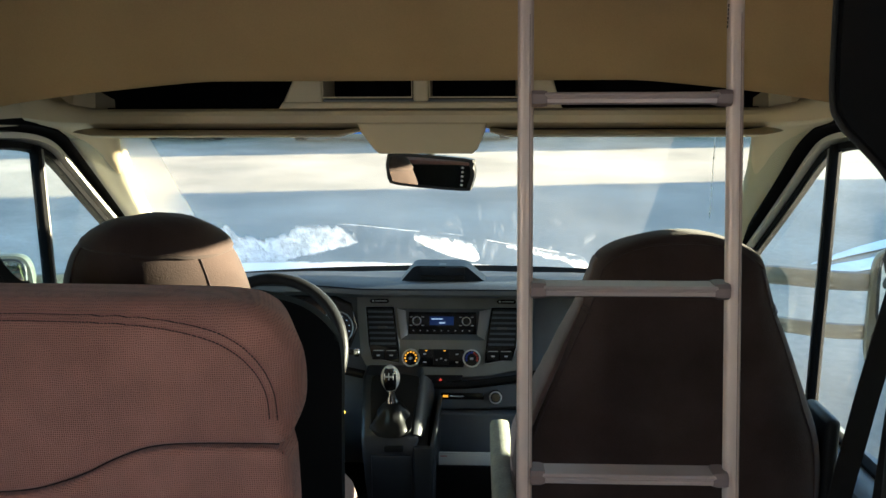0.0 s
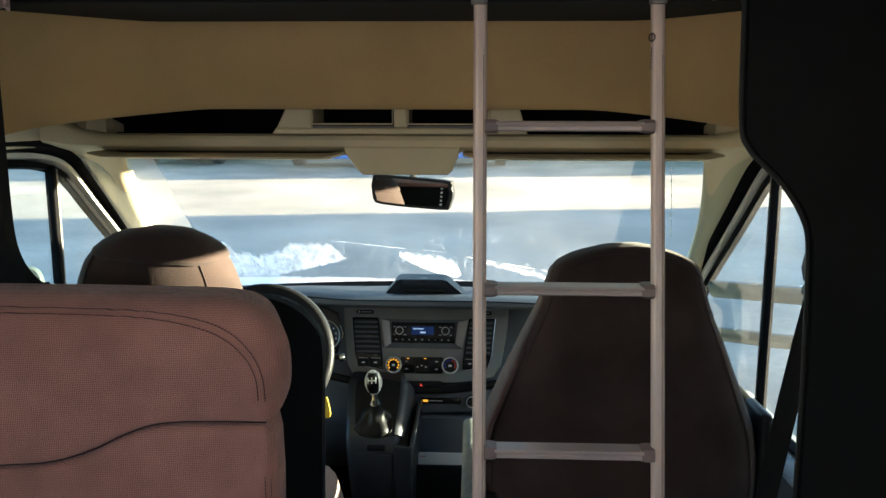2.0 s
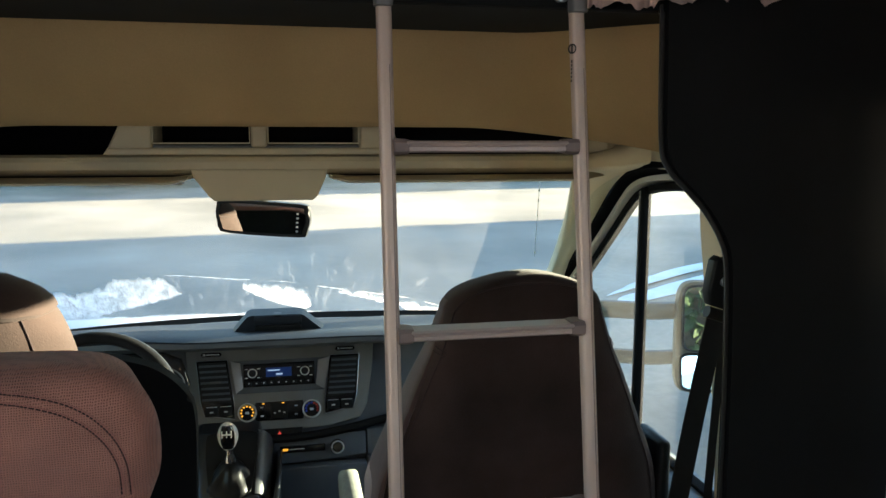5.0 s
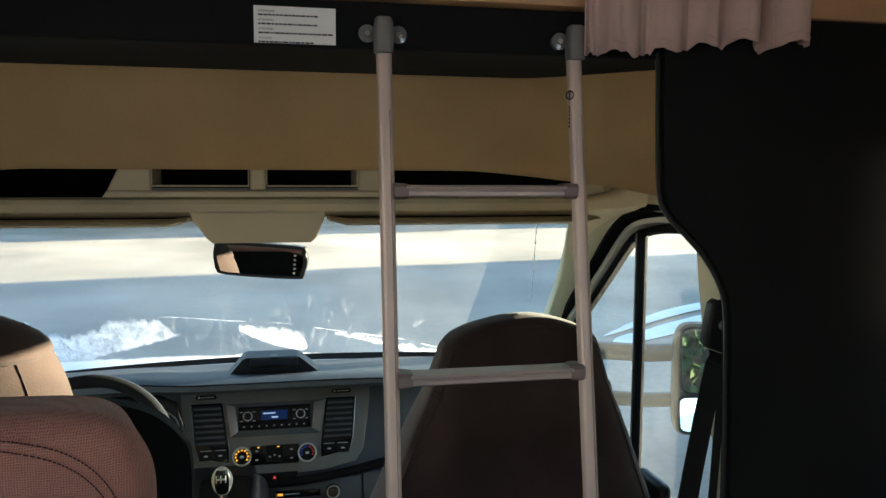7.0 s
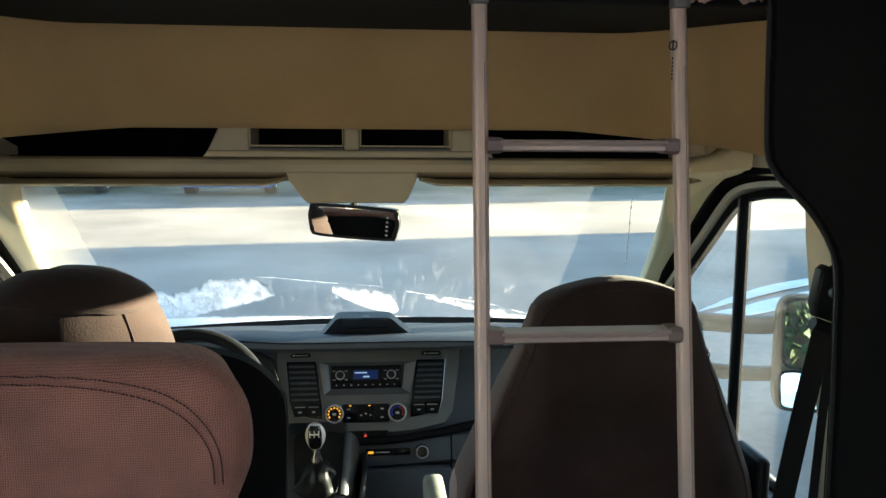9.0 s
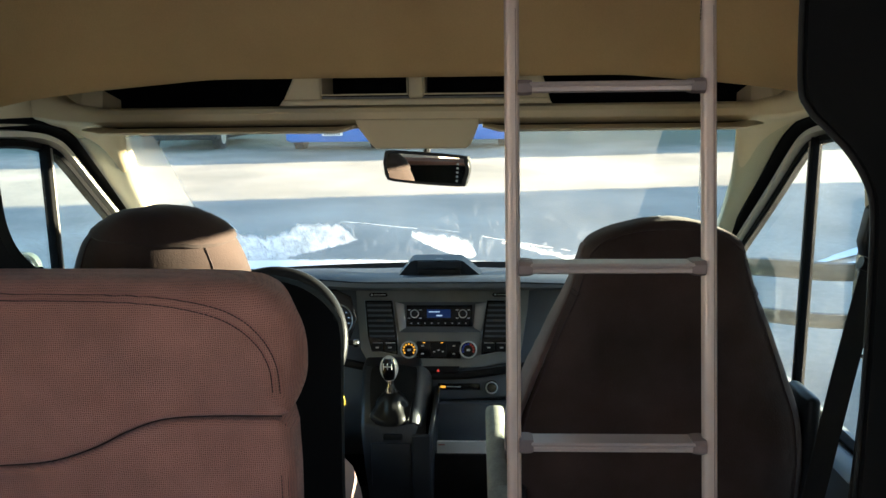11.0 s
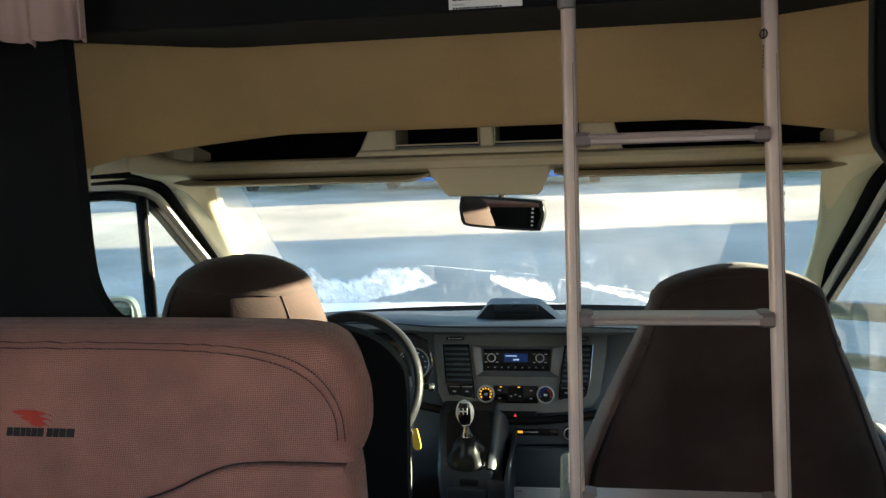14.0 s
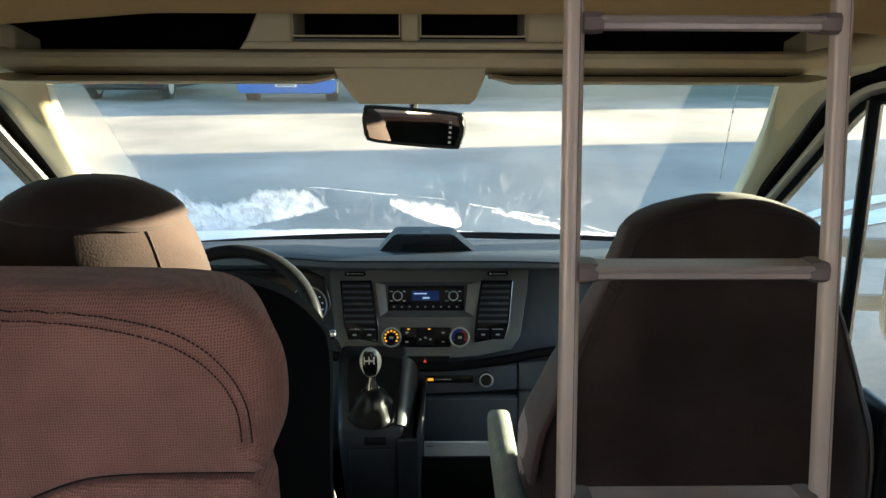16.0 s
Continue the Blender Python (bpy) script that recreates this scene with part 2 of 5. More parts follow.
RING_SILVER = material("bright_silver_ring", (0.80, 0.80, 0.78), 0.3, 0.15, vary=0.05, size=20)
CONSOLE = material("smooth_charcoal_plastic", (0.027, 0.031, 0.038), 0.42, vary=0.15, size=8, fine=0.12, fine_size=600, bump=0.15)
EDGE_STRIP = material("dull_edge_strip", (0.045, 0.043, 0.040), 0.5, vary=0.15, size=20, shine=0.3)
STITCH = material("dark_thread", (0.035, 0.018, 0.016), 0.9, vary=0.2, size=90)
CURTAIN = material("rose_curtain", (0.52, 0.36, 0.31), 0.95, vary=0.06, size=8, fine=0.15, fine_size=260, bump=0.3, weave=True)
WOOD = material("bed_edge_wood", (0.46, 0.27, 0.13), 0.5, vary=0.15, size=12)
PAPER = material("white_paper", (0.80, 0.79, 0.76), 0.8, vary=0.03, size=20)
PRINT = material("black_print", (0.02, 0.02, 0.02), 0.8, vary=0.1, size=30)
MARK = material("grey_symbol", (0.72, 0.72, 0.72), 0.6, vary=0.05, size=30)
RED_MARK = material("red_mark", (0.55, 0.05, 0.03), 0.7, vary=0.1, size=40)
YELLOW = material("yellow_plastic", (0.75, 0.55, 0.05), 0.5, vary=0.1, size=40)
DOOR_CARD = material("grey_door_card", (0.16, 0.17, 0.18), 0.55, vary=0.1, size=8, fine=0.1, fine_size=400, bump=0.15)
DOOR_PAINT = material("white_door_paint", (0.55, 0.53, 0.48), 0.35, vary=0.04, size=6, coat=0.3)
MIRROR = material("mirror_glass", (0.85, 0.87, 0.87), 0.015, 1.0, vary=0.01, size=4)
MIRROR_SHELL = material("dull_grey_shell", (0.085, 0.086, 0.072), 0.5, vary=0.1, size=10, fine=0.1, fine_size=400)
PIPE_BELT = material("black_webbing", (0.013, 0.013, 0.014), 0.85, vary=0.2, size=40, fine=0.3, fine_size=260, bump=0.4, weave=True)
FLOOR = material("dark_rubber_mat", (0.020, 0.020, 0.021), 0.8, vary=0.2, size=12, fine=0.2, fine_size=200, bump=0.4)
WALL = material("cream_wall_board", (0.50, 0.45, 0.38), 0.6, vary=0.05, size=4, fine=0.05, fine_size=300, bump=0.05)
BACK_BOARD = material("brown_back_board", (0.10, 0.085, 0.07), 0.5, vary=0.1, size=4, fine=0.08, fine_size=200)
WHITE_PAINT = material("white_vehicle_paint", (0.75, 0.76, 0.78), 0.3, vary=0.03, size=3, coat=0.5)
BLUE_PAINT = material("blue_vehicle_paint", (0.0, 0.13, 0.48), 0.3, vary=0.05, size=3, coat=0.5)
SILVER_PAINT = material("silver_vehicle_paint", (0.55, 0.57, 0.60), 0.3, 0.3, vary=0.04, size=3, coat=0.5)
TYRE = material("tyre_rubber", (0.02, 0.02, 0.02), 0.85, vary=0.2, size=20)
LAMP_LENS = material("lamp_lens", (0.75, 0.78, 0.80), 0.1, vary=0.1, size=20)
# pale colour that paints sunlight onto the gravel
SUNLIT_WHITE = material("sunlit_white", (0.76, 0.75, 0.71), 0.85, vary=0.12, size=2.5, fine=0.15, fine_size=60, bump=0.4)
RED_LENS = material("red_lens", (0.6, 0.04, 0.03), 0.2, vary=0.1, size=20)
BARK = material("bark", (0.10, 0.075, 0.05), 0.9, vary=0.4, size=9, fine=0.4, fine_size=60, bump=0.8)
LEAF = material("leaf_green", (0.05, 0.075, 0.025), 0.7, vary=0.4, size=2)
AMBER_GLOW = glowing("amber_lamp", (1.0, 0.42, 0.03), 0.075)
BLUE_GLOW = glowing("display_blue", (0.03, 0.09, 0.35), 0.008)
PALE_GLOW = glowing("display_white", (0.55, 0.7, 0.9), 0.045)
RED_GLOW = glowing("red_symbol", (0.9, 0.08, 0.05), 0.05)
BLUE_RING = material("blue_ring", (0.03, 0.06, 0.5), 0.5, vary=0.1, size=40)
SCREEN_GLASS = pane_glass("frosted_windscreen", 0.055, True)
SIDE_GLASS = pane_glass("dusty_side_glass", 0.012, specks=True)


def ground_material():
    m = material("gravel_ground", (0.36, 0.305, 0.24), 0.95, vary=0.4, size=0.35, fine=0.35, fine_size=14, bump=0.5)
    nt = m.node_tree
    p = nt.nodes["Principled BSDF"]
    before = p.inputs["Base Color"].links[0].from_socket
    sep = nt.nodes.new("ShaderNodeSeparateXYZ")
    co = nt.nodes.new("ShaderNodeTexCoord").outputs["Object"]
    nt.links.new(co, sep.inputs[0])
    wob = nt.nodes.new("ShaderNodeTexNoise")
    wob.inputs["Scale"].default_value, wob.inputs["Detail"].default_value = 0.6, 6.0
    nt.links.new(co, wob.inputs["Vector"])
    far = nt.nodes.new("ShaderNodeMath")
    far.operation, far.inputs[1].default_value = "MULTIPLY_ADD", 6.0
    nt.links.new(wob.outputs[0], far.inputs[0])
    nt.links.new(sep.outputs["Y"], far.inputs[2])
    # grass begins past the track
    cover = nt.nodes.new("ShaderNodeMapRange")
    cover.inputs["From Min"].default_value, cover.inputs["From Max"].default_value = 20.5, 25.5
    nt.links.new(far.outputs[0], cover.inputs["Value"])
    grass = nt.nodes.new("ShaderNodeMix")
    grass.data_type = "RGBA"
    grass.inputs["B"].default_value = (0.055, 0.065, 0.03, 1)
    nt.links.new(cover.outputs[0], grass.inputs["Factor"])
    nt.links.new(before, grass.inputs["A"])
    nt.links.new(grass.outputs["Result"], p.inputs["Base Color"])
    return m


GROUND = ground_material()


# ---- building blocks ----
at_world = {}


def thing(name, x, y, z, label, category, group="", kind=""):
    ob = new(name)
    ob.location = (x, y, z)
    at_world[ob] = Matrix.Translation((x, y, z))
    return tagged(ob, label, category, group, kind)


def part(name, bm, mat, parent=None, label="", smooth=True):
    bmesh.ops.recalc_face_normals(bm, faces=bm.faces)
    data = bpy.data.meshes.new(name)
    bm.to_mesh(data)
    bm.free()
    data.materials.append(mat)
    if smooth:
        data.shade_smooth()
        data.set_sharp_from_angle(angle=radians(38))
    ob = new(name, data)
    at_world[ob] = Matrix()
    if parent:
        ob.parent = parent
        ob.matrix_parent_inverse = at_world[parent].inverted()
    if label:
        tagged(ob, label)
    return ob


def structure(name, bm, mat, label, category, smooth=True):
    return tagged(part(name, bm, mat, None, "", smooth), label, category, "", "structure")


def box(x0, x1, y0, y1, z0, z1, r=0.004, seg=2, turn=None):
    bm = bmesh.new()
    bmesh.ops.create_cube(bm, size=1)
    for v in bm.verts:
        v.co = Vector(((x0 + x1) / 2 + v.co.x * (x1 - x0), (y0 + y1) / 2 + v.co.y * (y1 - y0), (z0 + z1) / 2 + v.co.z * (z1 - z0)))
    if r:
        bmesh.ops.bevel(bm, geom=list(bm.edges), offset=min(r, 0.45 * min(x1 - x0, y1 - y0, z1 - z0)), segments=seg, profile=0.5, affect="EDGES")
    if turn is not None:
        bm.transform(turn)
    return bm


def loft(rings, closed=True, caps=True):
    bm = bmesh.new()
    rows = [[bm.verts.new(p) for p in ring] for ring in rings]
    n = len(rows[0])
    for a, b in zip(rows, rows[1:]):
        for i in range(n if closed else n - 1):
            j = (i + 1) % n
            bm.faces.new((a[i], a[j], b[j], b[i]))
    if caps and closed:
        bm.faces.new(rows[0])
        bm.faces.new(rows[-1])
    return bm


def tube(points, r, n=8, flat=1.0, radii=None):
    """A round bar along the points. flat squeezes it across."""
    pts = [Vector(p) for p in points]
    rings = []
    side = None
    for i, p in enumerate(pts):
        d = (pts[min(i + 1, len(pts) - 1)] - pts[max(i - 1, 0)]).normalized()
        if side is None:
            side = d.orthogonal().normalized()
        side = (side - d * side.dot(d)).normalized()
        up = d.cross(side)
        rr = radii[i] if radii else r
        rings.append([p + side * (rr * math.cos(2 * math.pi * k / n)) + up * (rr * flat * math.sin(2 * math.pi * k / n)) for k in range(n)])
    return loft(rings)


def join(*bms):
    out = bmesh.new()
    for b in bms:
        data = bpy.data.meshes.new("joined")
        b.to_mesh(data)
        b.free()
        out.from_mesh(data)
        bpy.data.meshes.remove(data)
    return out


def prism(outline, place, depth, r=0.0):
    """A board from a 2D outline. place(u, v, d) gives the world point; d runs from 0 to depth."""
    bm = bmesh.new()
    lo = [bm.verts.new(place(u, v, 0)) for u, v in outline]
    hi = [bm.verts.new(place(u, v, depth)) for u, v in outline]
    n = len(outline)
    caps = [bm.faces.new(lo), bm.faces.new(hi)]
    for i in range(n):
        bm.faces.new((lo[i], lo[(i + 1) % n], hi[(i + 1) % n], hi[i]))
    if r:
        rim = [e for e in bm.edges if any(f in caps for f in e.link_faces)]
        bmesh.ops.bevel(bm, geom=rim, offset=r, segments=3, profile=0.5, affect="EDGES", clamp_overlap=True)
    bmesh.ops.triangulate(bm, faces=[f for f in bm.faces if len(f.verts) > 4])
    return bm


def smooth_line(points, steps=6, closed=False):
    pts = [Vector(p) for p in points]
    n = len(pts)
    out = []
    for i in range(n if closed else n - 1):
        g = lambda k: pts[k % n] if closed else pts[max(0, min(n - 1, k))]
        a, b, c, d = g(i - 1), g(i), g(i + 1), g(i + 2)
        for s in range(steps):
            t = s / steps
            out.append(0.5 * (2 * b + (c - a) * t + (2 * a - 5 * b + 4 * c - d) * t * t + (3 * b - a - 3 * c + d) * t ** 3))
    if not closed:
        out.append(pts[-1])
    return out


def disc(centre, normal, r, thick, n=28, r2=None, round_edge=0.15):
    """A low round button whose face looks along normal."""
    c, d = Vector(centre), Vector(normal).normalized()
    s = d.orthogonal().normalized()
    u = d.cross(s)
    e = round_edge * thick
    rings = []
    for rad, h in ((r, 0), (r, thick - e), ((r2 or r) - e, thick)):
        rings.append([c + d * h + (s * math.cos(2 * math.pi * k / n) + u * math.sin(2 * math.pi * k / n)) * rad for k in range(n)])
    return loft(rings)


def ring(centre, normal, r, w, n=40, m=8):
    c, d = Vector(centre), Vector(normal).normalized()
    s = d.orthogonal().normalized()
    u = d.cross(s)
    bm = bmesh.new()
    rows = []
    for k in range(n):
        o = s * math.cos(2 * math.pi * k / n) + u * math.sin(2 * math.pi * k / n)
        rows.append([bm.verts.new(c + o * (r + w * math.cos(2 * math.pi * j / m)) + d * w * math.sin(2 * math.pi * j / m)) for j in range(m)])
    for k in range(n):
        a, b = rows[k], rows[(k + 1) % n]
        for j in range(m):
            bm.faces.new((a[j], b[j], b[(j + 1) % m], a[(j + 1) % m]))
    return bm


def pillow(outline, y_front, y_back, radii, taper=0.0):
    """A cushion seen from the front: outline of (x, z), rounded over to its front by the radius at each point."""
    n = len(outline)
    pts = [Vector((p[0], p[1])) for p in outline]
    area = sum(pts[i].x * pts[(i + 1) % n].y - pts[(i + 1) % n].x * pts[i].y for i in range(n))
    norms = []
    for i in range(n):
        t = (pts[(i + 1) % n] - pts[i - 1]).normalized()
        nn = Vector((-t.y, t.x))
        norms.append(nn if area > 0 else -nn)
    rings = [[(p.x + q.x * taper, y_back, p.y + q.y * taper * 0.2) for p, q in zip(pts, norms)], [(p.x, y_front + 0.07, p.y) for p in pts]]
    for k in range(8):
        a = math.pi / 2 * k / 7
        rings.append([(p.x + q.x * r * (1 - math.cos(a)), y_front + r * (1 - math.sin(a)), p.y + q.y * r * (1 - math.cos(a))) for p, q, r in zip(pts, norms, radii)])
    return loft(rings)


def band(line, off0, off1, x0, x1, mat, name, parent):
    """A strip that follows a line in the door's plane, between two offsets outwards from it."""
    pts = smooth_line([(0, *p) for p in line], 5)
    rings = []
    for i, p in enumerate(pts):
        d = (pts[min(i + 1, len(pts) - 1)] - pts[max(i - 1, 0)]).normalized()
        o = Vector((0, -d.z, d.y))
        a, b = p + o * off0, p + o * off1
        rings.append([(x0, a.y, a.z), (x1, a.y * 0.8 + b.y * 0.2, a.z * 0.8 + b.z * 0.2), (x1, a.y * 0.2 + b.y * 0.8, a.z * 0.2 + b.z * 0.8), (x0, b.y, b.z)])
    return part(name, loft(rings), mat, parent)


# ---- outside ----
def ease(v):
    v = max(0.0, min(1.0, v))
    return v * v * (3 - 2 * v)


def ground_height(y, x=0.0):
    s = max(0.0, min(1.0, (y - 3.0) / 19.0))
    return -0.65 + 0.66 * s * s * (3 - 2 * s) * 0.5 + 0.33 * s + max(0.0, y - 22.0) * 0.012


def build_ground():
    xs = sorted({s * v for v in (0, 1, 1.5, 2, 2.3, 2.6, 3, 3.4, 3.8, 4.3, 5, 6, 8, 10, 12, 14, 16, 20, 26, 35, 50, 80, 150, 300, 700) for s in (-1, 1)})
    ys = [-700, -300, -100, -40, -15, -5, 0] + [i * 0.75 for i in range(1, 50)] + [45, 60, 90, 150, 300, 700]
    bm = bmesh.new()
    rows = [[bm.verts.new((x, y, ground_height(y, x) + 0.012 * noise.noise((x * 1.3, y * 1.3, 0)))) for x in xs] for y in ys]
    for a, b in zip(rows, rows[1:]):
        for i in range(len(xs) - 1):
            bm.faces.new((a[i], a[i + 1], b[i + 1], b[i]))
    structure("ground", bm, GROUND, "grey-brown gravel ground with a grass verge in low winter sun", "ground")


build_ground()


def wheel(parent, x, y, z, r, w):
    t = part("wheel", tube([(x - w / 2, y, z), (x - w / 2 + 0.02, y, z), (x + w / 2 - 0.02, y, z), (x + w / 2, y, z)], r, 24, radii=[r * 0.9, r, r, r * 0.9]), TYRE, parent)
    part("rim", disc((x + w / 2 - 0.015, y, z), (1, 0, 0), r * 0.6, 0.02), STEEL, t)


def lorry(x, y, label):
    """A blue lorry that faces the camera; its front stands at y."""
    g = ground_height(y)
    t = thing("lorry", x, y, g, label, "lorry", "parked blue lorries")
    w = 1.2
    part("cab", box(x - w, x + w, y + 0.12, y + 2.0, g + 0.45, g + 2.9, 0.12, 4), BLUE_PAINT, t)
    part("bumper", prism([(-w, 0.28), (-w + 0.10, 0.22), (w - 0.10, 0.22), (w, 0.28), (w, 0.62), (w - 0.5, 0.66), (-w + 0.5, 0.66), (-w, 0.62)], lambda u, v, d: (x + u, y + d + 0.06 * (u / w) ** 2, g + v), 0.3, 0.03), BLUE_PAINT, t)
    part("grille", box(x - 0.72, x + 0.72, y + 0.05, y + 0.3, g + 0.68, g + 1.35, 0.03), BLACK, t)
    for i in range(4):
        part("grille_bar", box(x - 0.70, x + 0.70, y + 0.035, y + 0.06, g + 0.76 + 0.15 * i, g + 0.80 + 0.15 * i, 0.01), GLOSS, t)
    for s in (-1, 1):
        part("headlight", box(x + s * 0.98 - 0.2, x + s * 0.98 + 0.2, y - 0.012, y + 0.1, g + 0.55, g + 0.72, 0.03, 3), LAMP_LENS, t)
        wheel(t, x + s * 1.0, y + 0.95, g + 0.44, 0.45, 0.28)
    pl = part("number_plate", box(x - 0.26, x + 0.26, y - 0.025, y - 0.004, g + 0.38, g + 0.49, 0.004), PAPER, t)
    for k in range(7):
        part("plate_bar", box(x - 0.20 + k * 0.06, x - 0.165 + k * 0.06, y - 0.029, y - 0.0255, g + 0.40, g + 0.47, 0), PRINT, pl)
    part("windscreen", box(x - 1.05, x + 1.05, y + 0.10, y + 0.16, g + 1.6, g + 2.5, 0.05), GLOSS, t)


lorry(-3.45, 20.0, "blue lorry with white headlights parked on the gravel")
lorry(-0.10, 20.4, "blue lorry beside another one, parked on the gravel")


def parked_van(x, y):
    """A white van seen from behind and its side."""
    g = ground_height(y)
    t = thing("van", x, y, g, "white van with a dark lower body parked on the gravel", "van")
    part("body", box(x - 1.0, x + 1.0, y, y + 5.0, g + 0.47, g + 2.5, 0.12, 4), WHITE_PAINT, t)
    part("skirt", box(x - 1.0, x + 1.02, y - 0.03, y + 4.9, g + 0.26, g + 0.49, 0.06, 3), BLACK, t)
    for s in (-1, 1):
        part("tail_light", box(x + s * 0.75 - 0.16, x + s * 0.75 + 0.16, y - 0.045, y - 0.01, g + 0.40, g + 0.46, 0.01), RED_LENS, t)
        wheel(t, x + s * 0.92, y + 0.6, g + 0.34, 0.35, 0.22)
    part("door_gap", box(x - 0.01, x + 0.01, y - 0.006, y + 0.02, g + 0.64, g + 2.3, 0), BLACK, t)


parked_van(-7.6, 20.5)


def parked_car(x, y, turn, paint, label):
    t = thing("car", x, y, ground_height(y, x), label, "car")
    base = pose(x, y, ground_height(y, x), 0, 0, turn)
    side = [(-2.1, 0.32), (-2.15, 0.6), (-2.0, 0.82), (-1.2, 0.95), (-0.55, 1.38), (0.9, 1.42), (1.7, 1.02), (2.1, 0.92), (2.15, 0.5), (2.05, 0.3)]
    bm = prism(side, lambda u, v, d: (u, d - 0.87, v), 1.74, 0.06)
    bm.transform(base)
    part("body", bm, paint, t)
    for s in (-1, 1):
        glass = prism([(-0.95, 0.98), (-0.5, 1.31), (0.85, 1.35), (1.45, 1.03)], lambda u, v, d: (u, s * (0.874 + d), v), 0.004)
        glass.transform(base)
        part("side_window", glass, GLOSS, t)
        for u in (-1.35, 1.35):
            wh = tube([(u, s * 0.66, 0.31), (u, s * 0.885, 0.31)], 0.31, 22)
            wh.transform(base)
            part("wheel", wh, TYRE, t)


def unseen_shade_van(x0, x1, y0, y1):
    """An unseen van added alongside, level with the living area, to shade the cab."""
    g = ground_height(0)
    t = thing("unseen_shade_van", (x0 + x1) / 2, y0, g, "unseen white van added alongside to shade the cab", "van")
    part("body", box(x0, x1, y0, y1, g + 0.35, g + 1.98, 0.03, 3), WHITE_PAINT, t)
    # low front part, added to shade the ground ahead
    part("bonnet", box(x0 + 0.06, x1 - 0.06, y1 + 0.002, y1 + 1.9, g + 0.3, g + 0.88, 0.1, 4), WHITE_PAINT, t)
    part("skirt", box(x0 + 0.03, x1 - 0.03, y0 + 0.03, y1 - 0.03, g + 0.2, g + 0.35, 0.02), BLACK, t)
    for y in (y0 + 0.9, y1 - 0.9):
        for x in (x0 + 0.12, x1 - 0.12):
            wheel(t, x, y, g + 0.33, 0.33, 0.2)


unseen_shade_van(3.4, 5.2, -3.0, 2.08)
parked_car(-9.2, 9.0, -20, SILVER_PAINT, "grey car parked near the driver's window")


def sun_patch(edge, label):
    """A thin white sheet painted as sunlight on the gravel, thicker towards its middle."""
    t = thing("sun_patch", edge[0][0], edge[0][1], ground_height(edge[0][1]), label, "frost patch", "frost on the gravel", "stuff")
    line = smooth_line([(x, y, 0) for x, y in edge], 8, True)
    cx, cy = sum(p.x for p in line) / len(line), sum(p.y for p in line) / len(line)
    rings = []
    for share, h in ((1.0, 0.013), (0.97, 0.019), (0.85, 0.024), (0.5, 0.027), (0.1, 0.027)):
        ring_pts = []
        for p in line:
            k = share * (1 + 0.025 * noise.noise((p.x * 6, p.y * 6, 1.0)))
            x, y = cx + (p.x - cx) * k, cy + (p.y - cy) * k
            ring_pts.append((x, y, ground_height(y) + h))
        rings.append(ring_pts)
    part("light_sheet", loft(rings), SUNLIT_WHITE, t)


# two sunlit strips, put down as white sheets on shaded gravel
sun_patch([(3.60, 8.15), (3.95, 8.50), (4.45, 8.95), (5.00, 9.35), (5.70, 9.72), (7.00, 10.30), (8.20, 10.75), (8.25, 10.50), (6.50, 9.80), (5.30, 9.22), (4.50, 8.74), (3.90, 8.32)], "narrow strip of sunlight on the gravel, laid as a pale sheet")
sun_patch([(3.62, 7.75), (3.70, 8.05), (4.10, 8.28), (4.62, 8.62), (5.50, 9.10), (7.00, 9.75), (8.20, 10.20), (8.40, 9.80), (7.00, 9.25), (5.60, 8.68), (4.70, 8.25), (4.05, 7.92)], "wide strip of sunlight on the gravel, laid as a white sheet")


def hedge(y0, y1, seed, label, x0=25.0, x1=26.2, tall=7.0):
    """A tall clipped hedge of leaf clumps along the plot's edge."""
    rnd = random.Random(seed)
    g = ground_height((y0 + y1) / 2)
    t = thing("hedge", (x0 + x1) / 2, (y0 + y1) / 2, g, label, "hedge", "", "stuff")
    verts, faces = [], []
    for k in range(int(583 * (y1 - y0) * (x1 - x0))):
        h = rnd.random()
        top = tall + 0.5 * noise.noise((seed, k * 0.001, 0.5))
        c = Vector((rnd.uniform(x0, x1), rnd.uniform(y0, y1), g - 0.1 + h * top))
        q = Euler((rnd.uniform(0, 6.28), rnd.uniform(0, 6.28), rnd.uniform(0, 6.28))).to_matrix()
        s = rnd.uniform(0.12, 0.26)
        i = len(verts)
        verts += [c + q @ Vector(p) * s for p in ((-1, 0, 0), (0, -0.7, 0.1), (1, 0, 0), (0, 0.7, 0.1))]
        faces.append((i, i + 1, i + 2, i + 3))
    # solid box added so that no sun leaks between the leaves
    part("sun_block_core", box(x0 + 0.3, x1 - 0.3, y0 + 0.15, y1 - 0.15, g - 0.1, g + tall - 0.75, 0.1), BARK, t, "solid dark core added inside the hedge to block the sun")
    data = bpy.data.meshes.new("foliage")
    data.from_pydata(verts, [], faces)
    data.materials.append(LEAF)
    ob = new("foliage", data)
    at_world[ob] = Matrix()
    ob.parent, ob.matrix_parent_inverse = t, at_world[t].inverted()


# the first two are unseen, added so their shadows frame a sunlit band
hedge(6.6, 16.6, 4, "unseen tall dark green hedge added to shade the near gravel")
hedge(21.6, 40.0, 9, "unseen tall dark green hedge added to shade the ground past the track")
hedge(-19.0, -18.2, 6, "dark green hedge behind the motorhome", -9.0, 14.0, 3.4)


# ---- the vehicle's shell ----
FLOOR_Z = -0.15
structure("floor", box(-1.1, 1.1, -2.6, 2.75, FLOOR_Z - 0.05, FLOOR_Z, 0), FLOOR, "dark rubber floor of the cab and living area", "floor", False)
